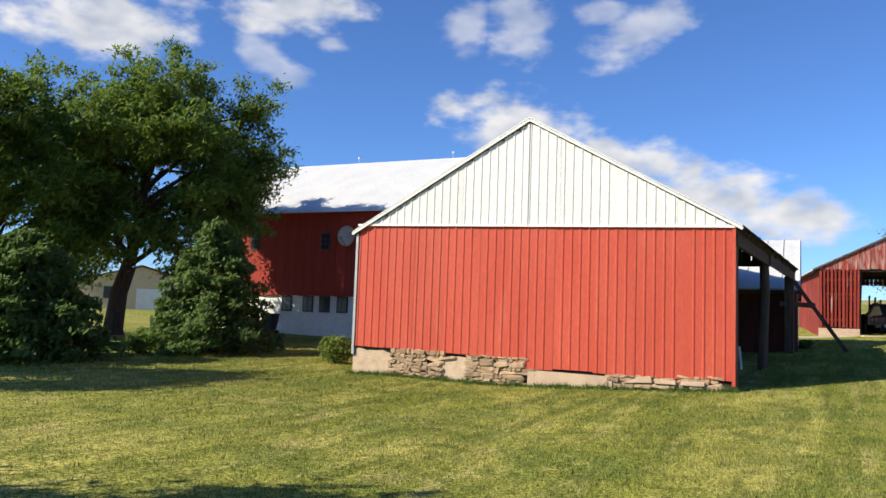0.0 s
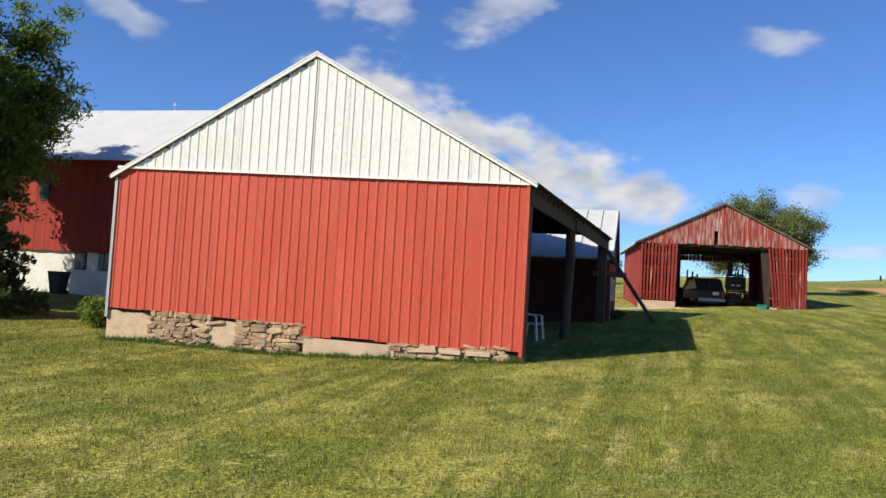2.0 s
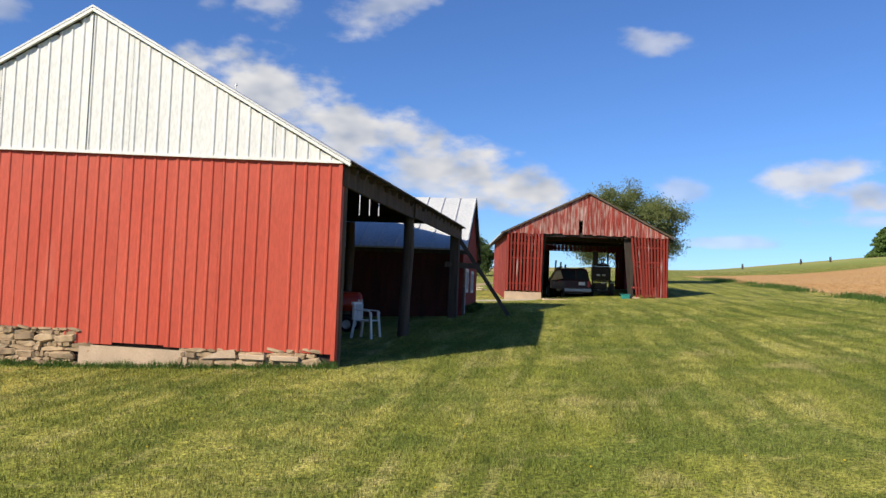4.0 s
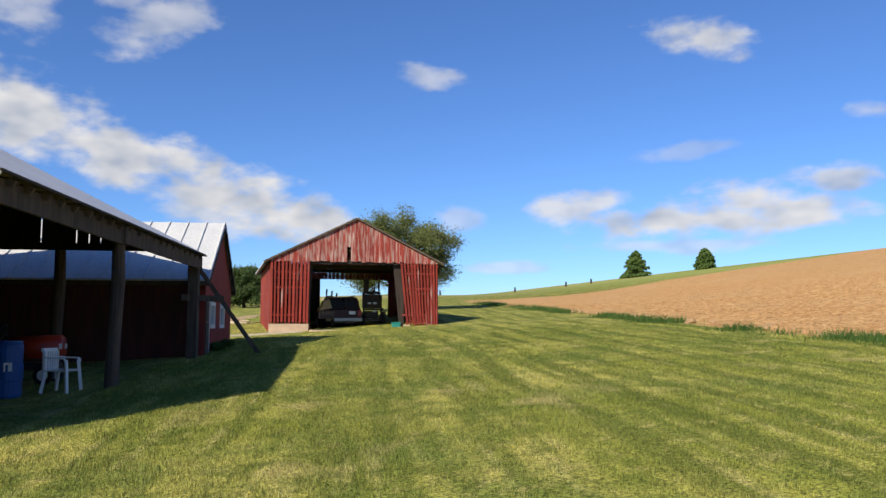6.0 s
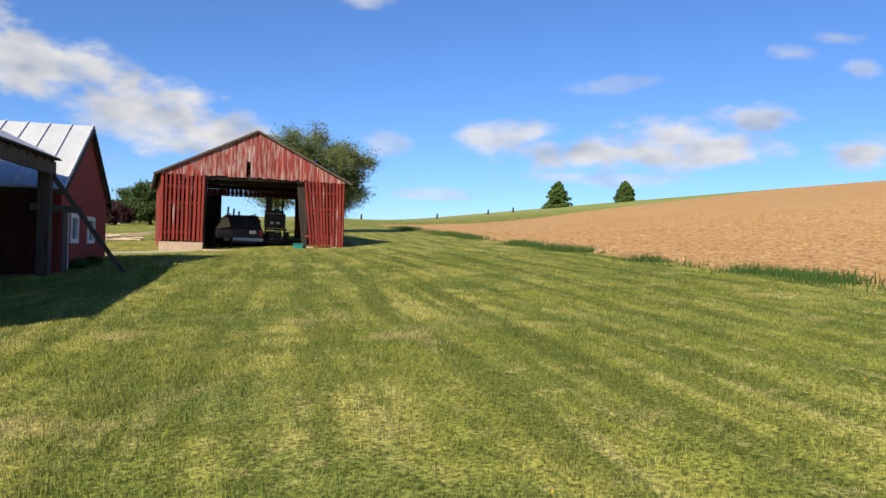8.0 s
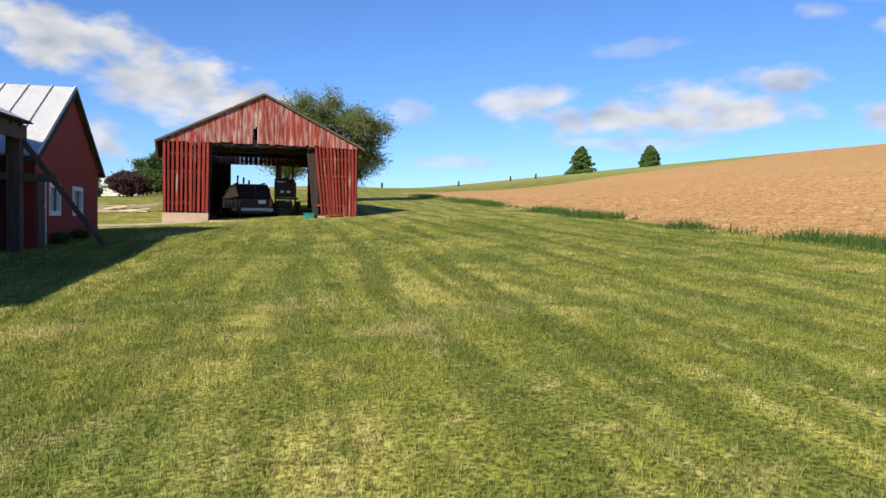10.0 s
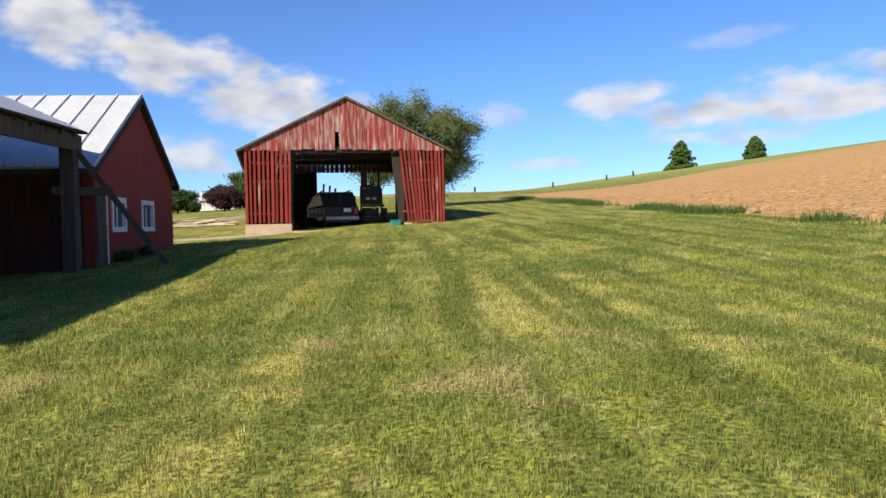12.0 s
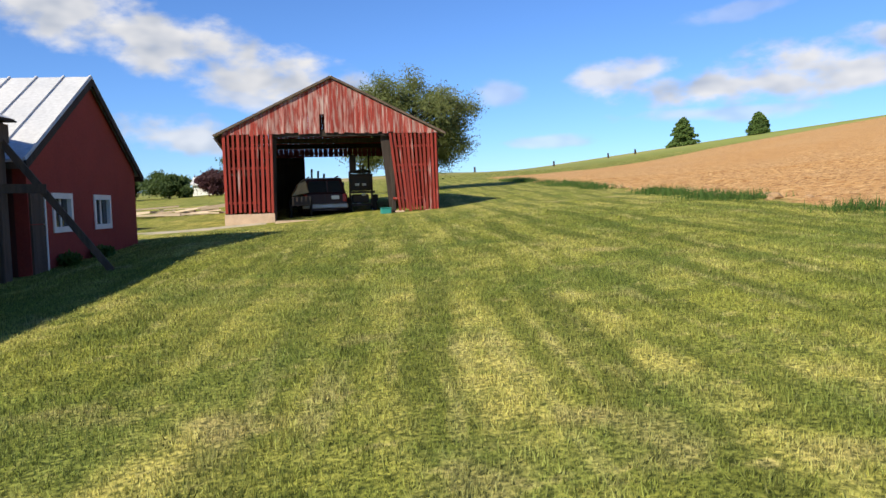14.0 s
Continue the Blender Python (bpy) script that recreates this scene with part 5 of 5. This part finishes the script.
# ---- far houses ----
def house(x, y, turn, w, d, eave, top, wall, roof, label, openings):
    h = thing("house", label, "house", pose(x, y, gz(x, y), 0, 0, turn))
    part("wall", boxes((-w / 2, 0, -0.5, w / 2, d, eave)), wall, h)
    for y0 in (0.0, d - 0.15):
        bm = bmesh.new()
        prism(bm, [(-w / 2, eave), (w / 2, eave), (0, top - 0.1)], y0, y0 + 0.15)
        part("gable", bm, wall, h)
    for s in (-1, 1):
        bm = bmesh.new()
        prism(bm, [(0, top), (s * (w / 2 + 0.4), eave - 0.12), (s * (w / 2 + 0.4), eave - 0.02), (0, top + 0.1)], -0.4, d + 0.4)
        part("roof", bm, roof, h)
    for name, mat, x0, z0, x1, z1 in openings:
        part(name, boxes((x0, -0.05, z0, x1, 0.0, z1)), mat, h)


house(-31.5, 80.0, 18, 12, 9, 2.7, 4.4, BEIGE, BROWN_ROOF, "beige house with a white garage door", [("garage_door", WHITE_TRIM, -0.4, 0.0, 2.4, 2.1), ("window", GLASS_DARK, -3.5, 1.0, -2.2, 2.2), ("window", GLASS_DARK, 3.6, 1.0, 4.8, 2.2)])
house(40.6, 116.0, 62, 4.6, 4.5, 1.2, 2.2, WHITEWASH, WHITE_METAL, "low white house with a pale roof beyond the trees", [("window", GLASS_DARK, -1.6, 0.45, -0.9, 0.95), ("window", GLASS_DARK, 0.3, 0.45, 1.0, 0.95), ("door", BLACK_PLASTIC, 1.4, 0.0, 1.9, 1.1)])

# ---- lumber heap between the outbuildings ----
rs = random.Random(77)
heap = thing("lumber_heap", "heap of pale old boards and beams in the grass", "lumber", pose(20.3, 54.5, gz(20.3, 54.5), 0, 0, -20))
for k in range(34):
    x0, yy, zz = rs.uniform(-3.2, 2.2), rs.uniform(-0.8, 0.8), 0.05 + 0.45 * rs.random() * rs.random()
    a = rs.uniform(-0.35, 0.35)
    n = rs.uniform(0.8, 2.6)
    bm = bmesh.new()
    beam(bm, (x0, yy, zz), (x0 + n * math.cos(a), yy + n * math.sin(a), zz + rs.uniform(-0.05, 0.25)), rs.uniform(0.1, 0.2), rs.uniform(0.04, 0.12))
    part("board", bm, PALE_WOOD, heap)

# ---- posts on the hill's crest ----
for az, r in ((33.0, 200), (38.5, 205), (42.2, 210), (44.0, 210)):
    x, y = HX + r * math.sin(radians(az)), HY + r * math.cos(radians(az))
    bm = bmesh.new()
    tube(bm, [(0, 0, -0.3), (0.02, 0, 0.8), (0, 0.03, 1.3)], [0.28, 0.25, 0.2], 8)
    ob = part("fence_post", bm, DARK_WOOD)
    ob.matrix_world = pose(x, y, gz(x, y))
    tagged(ob, "short dark post on the hill's crest", "post", "posts on the hill")


# ---- grass ----
def blades(name, xy, height, width, mat, label, rnd, tilt=0.45):
    n = len(xy)
    z = ground_z(xy[:, 0], xy[:, 1])
    a = rnd.uniform(0, 2 * np.pi, n)
    tuft = np.sin(xy[:, 0] * 7.1 + 2.3 * np.sin(xy[:, 1] * 3.7)) * np.sin(xy[:, 1] * 6.3 + 2.1 * np.sin(xy[:, 0] * 4.9))
    h = height * rnd.uniform(0.4, 1.3, n) * (1 + 0.4 * tuft)
    w = width * rnd.uniform(0.7, 1.3, n) / 2
    base = np.stack([xy[:, 0], xy[:, 1], z - 0.005], 1)
    off = np.stack([np.cos(a) * w, np.sin(a) * w, np.zeros(n)], 1)
    b = rnd.uniform(0, 2 * np.pi, n)
    t = np.abs(rnd.normal(size=n)) * tilt
    tip = base + np.stack([np.cos(b) * h * t, np.sin(b) * h * t, h], 1)
    v = np.stack([base - off, base + off, tip], 1).reshape(-1, 3)
    ob = new(name, mesh_from(name, v, np.arange(3 * n).reshape(-1, 3), mat))
    return tagged(ob, label, "grass", kind="stuff")


rnd = np.random.default_rng(2)
LAWN = 1400000
r = 2.8 + 27.0 * rnd.uniform(0, 1, LAWN)
az = radians(-38) + radians(112) * rnd.uniform(0, 1, LAWN)
along = rnd.uniform(0, 1, LAWN)
gx, gy = 11.7 * along + r * np.sin(az), 11.5 * along + r * np.cos(az)
lu = (gx - 6.17) * BU.x + (gy - 17.02) * BU.y
ld = (gx - 6.17) * BD.x + (gy - 17.02) * BD.y
clear = ~((lu < 0.3) & (ld > -0.05) & (lu > -9.6) & (ld < 14)) & ~((lu < 1.1) & (ld > 12.5)) & (edge_side(gx, gy) < 0.0)
lawn_xy = np.stack([gx, gy], 1)[clear]
run = np.clip((lawn_xy[:, 0] * 11.7 + lawn_xy[:, 1] * 11.5) / 269.0, 0, 1)
near = np.hypot(lawn_xy[:, 0] - 11.7 * run, lawn_xy[:, 1] - 11.5 * run)
blades("lawn_grass", lawn_xy, 0.042, 0.0062 + 0.00065 * near, ground_material("grass_blade", True), "short mown lawn grass", rnd)
k = 26000
s = rnd.uniform(-8, 62, k)
lump = np.sin(s * 0.9) + np.sin(s * 0.37 + 1.0) + 0.6 * np.sin(s * 2.3)
o = rnd.normal(size=k) * 0.42 + 0.3 + 0.15 * np.sin(s * 0.6)
ok = lump + rnd.normal(size=k) * 0.5 > 0.25
ex, ey = EDGE_P.x + EDGE_D.x * s + EDGE_D.y * o, EDGE_P.y + EDGE_D.y * s - EDGE_D.x * o
blades("tall_grass", np.stack([ex, ey], 1)[ok], 0.24, 0.03, TALL_BLADE, "tall dark grass along the field's edge", rnd, 0.5)
k = 5000
q = rnd.uniform(-9.5, 0.1, k)
o = -np.abs(rnd.normal(size=k)) * 0.12 - 0.02
fx, fy = 6.17 + BU.x * q + BD.x * o, 17.02 + BU.y * q + BD.y * o
blades("footing_weeds", np.stack([fx, fy], 1), 0.11, 0.018, TALL_BLADE, "weeds along the barn's footing", rnd, 0.5)

# ---- pale stones and clods along the field's edge ----
rs = random.Random(15)
CLOD = material("pale_clod", (0.46, 0.30, 0.16), 0.95, 0, (0.36, 0.23, 0.12), 6, 0.8, (1, 1, 1), 0.6, 30, per_piece=0.2)
rock_meshes = []
for k in range(5):
    bm = bmesh.new()
    bmesh.ops.create_icosphere(bm, subdivisions=2, radius=1.0)
    for v in bm.verts:
        v.co *= 1 + 0.35 * noise.noise(v.co * 1.3 + Vector((k * 7, 0, 0)))
        v.co.z *= 0.6
    me = bpy.data.meshes.new("field_stone")
    bm.to_mesh(me)
    bm.free()
    me.materials.append(CLOD)
    rock_meshes.append(me)
for k in range(60):
    s, o = rs.uniform(-6, 40), rs.uniform(0.3, 1.6)
    x, y = EDGE_P.x + EDGE_D.x * s + EDGE_D.y * o, EDGE_P.y + EDGE_D.y * s - EDGE_D.x * o
    f = rs.uniform(0.06, 0.17) * (1 if k % 4 else 1.4)
    ob = new("field_stone", rock_meshes[k % 5])
    ob.matrix_world = pose(x, y, gz(x, y) + f * 0.2, 0, 0, rs.uniform(0, 360)) @ Matrix.Scale(f, 4)
    tagged(ob, "pale earthy stone at the ploughed field's edge", "stone", "stones along the field's edge")

# ---- dandelions ----
bm = bmesh.new()
rs = random.Random(8)
for k in range(70):
    x, y = rs.uniform(-3, 16), rs.uniform(4, 15)
    bmesh.ops.create_cone(bm, cap_ends=True, segments=7, radius1=0.007, radius2=0.012, depth=0.010, matrix=Matrix.Translation((x, y, gz(x, y) + 0.045)))
DANDELION = material("dandelion_yellow", (0.75, 0.55, 0.03), 0.7, 0, None, 20, 0.3)
flowers = part("dandelions", bm, DANDELION)
tagged(flowers, "scattered yellow dandelions in the lawn", "flowers", kind="stuff")
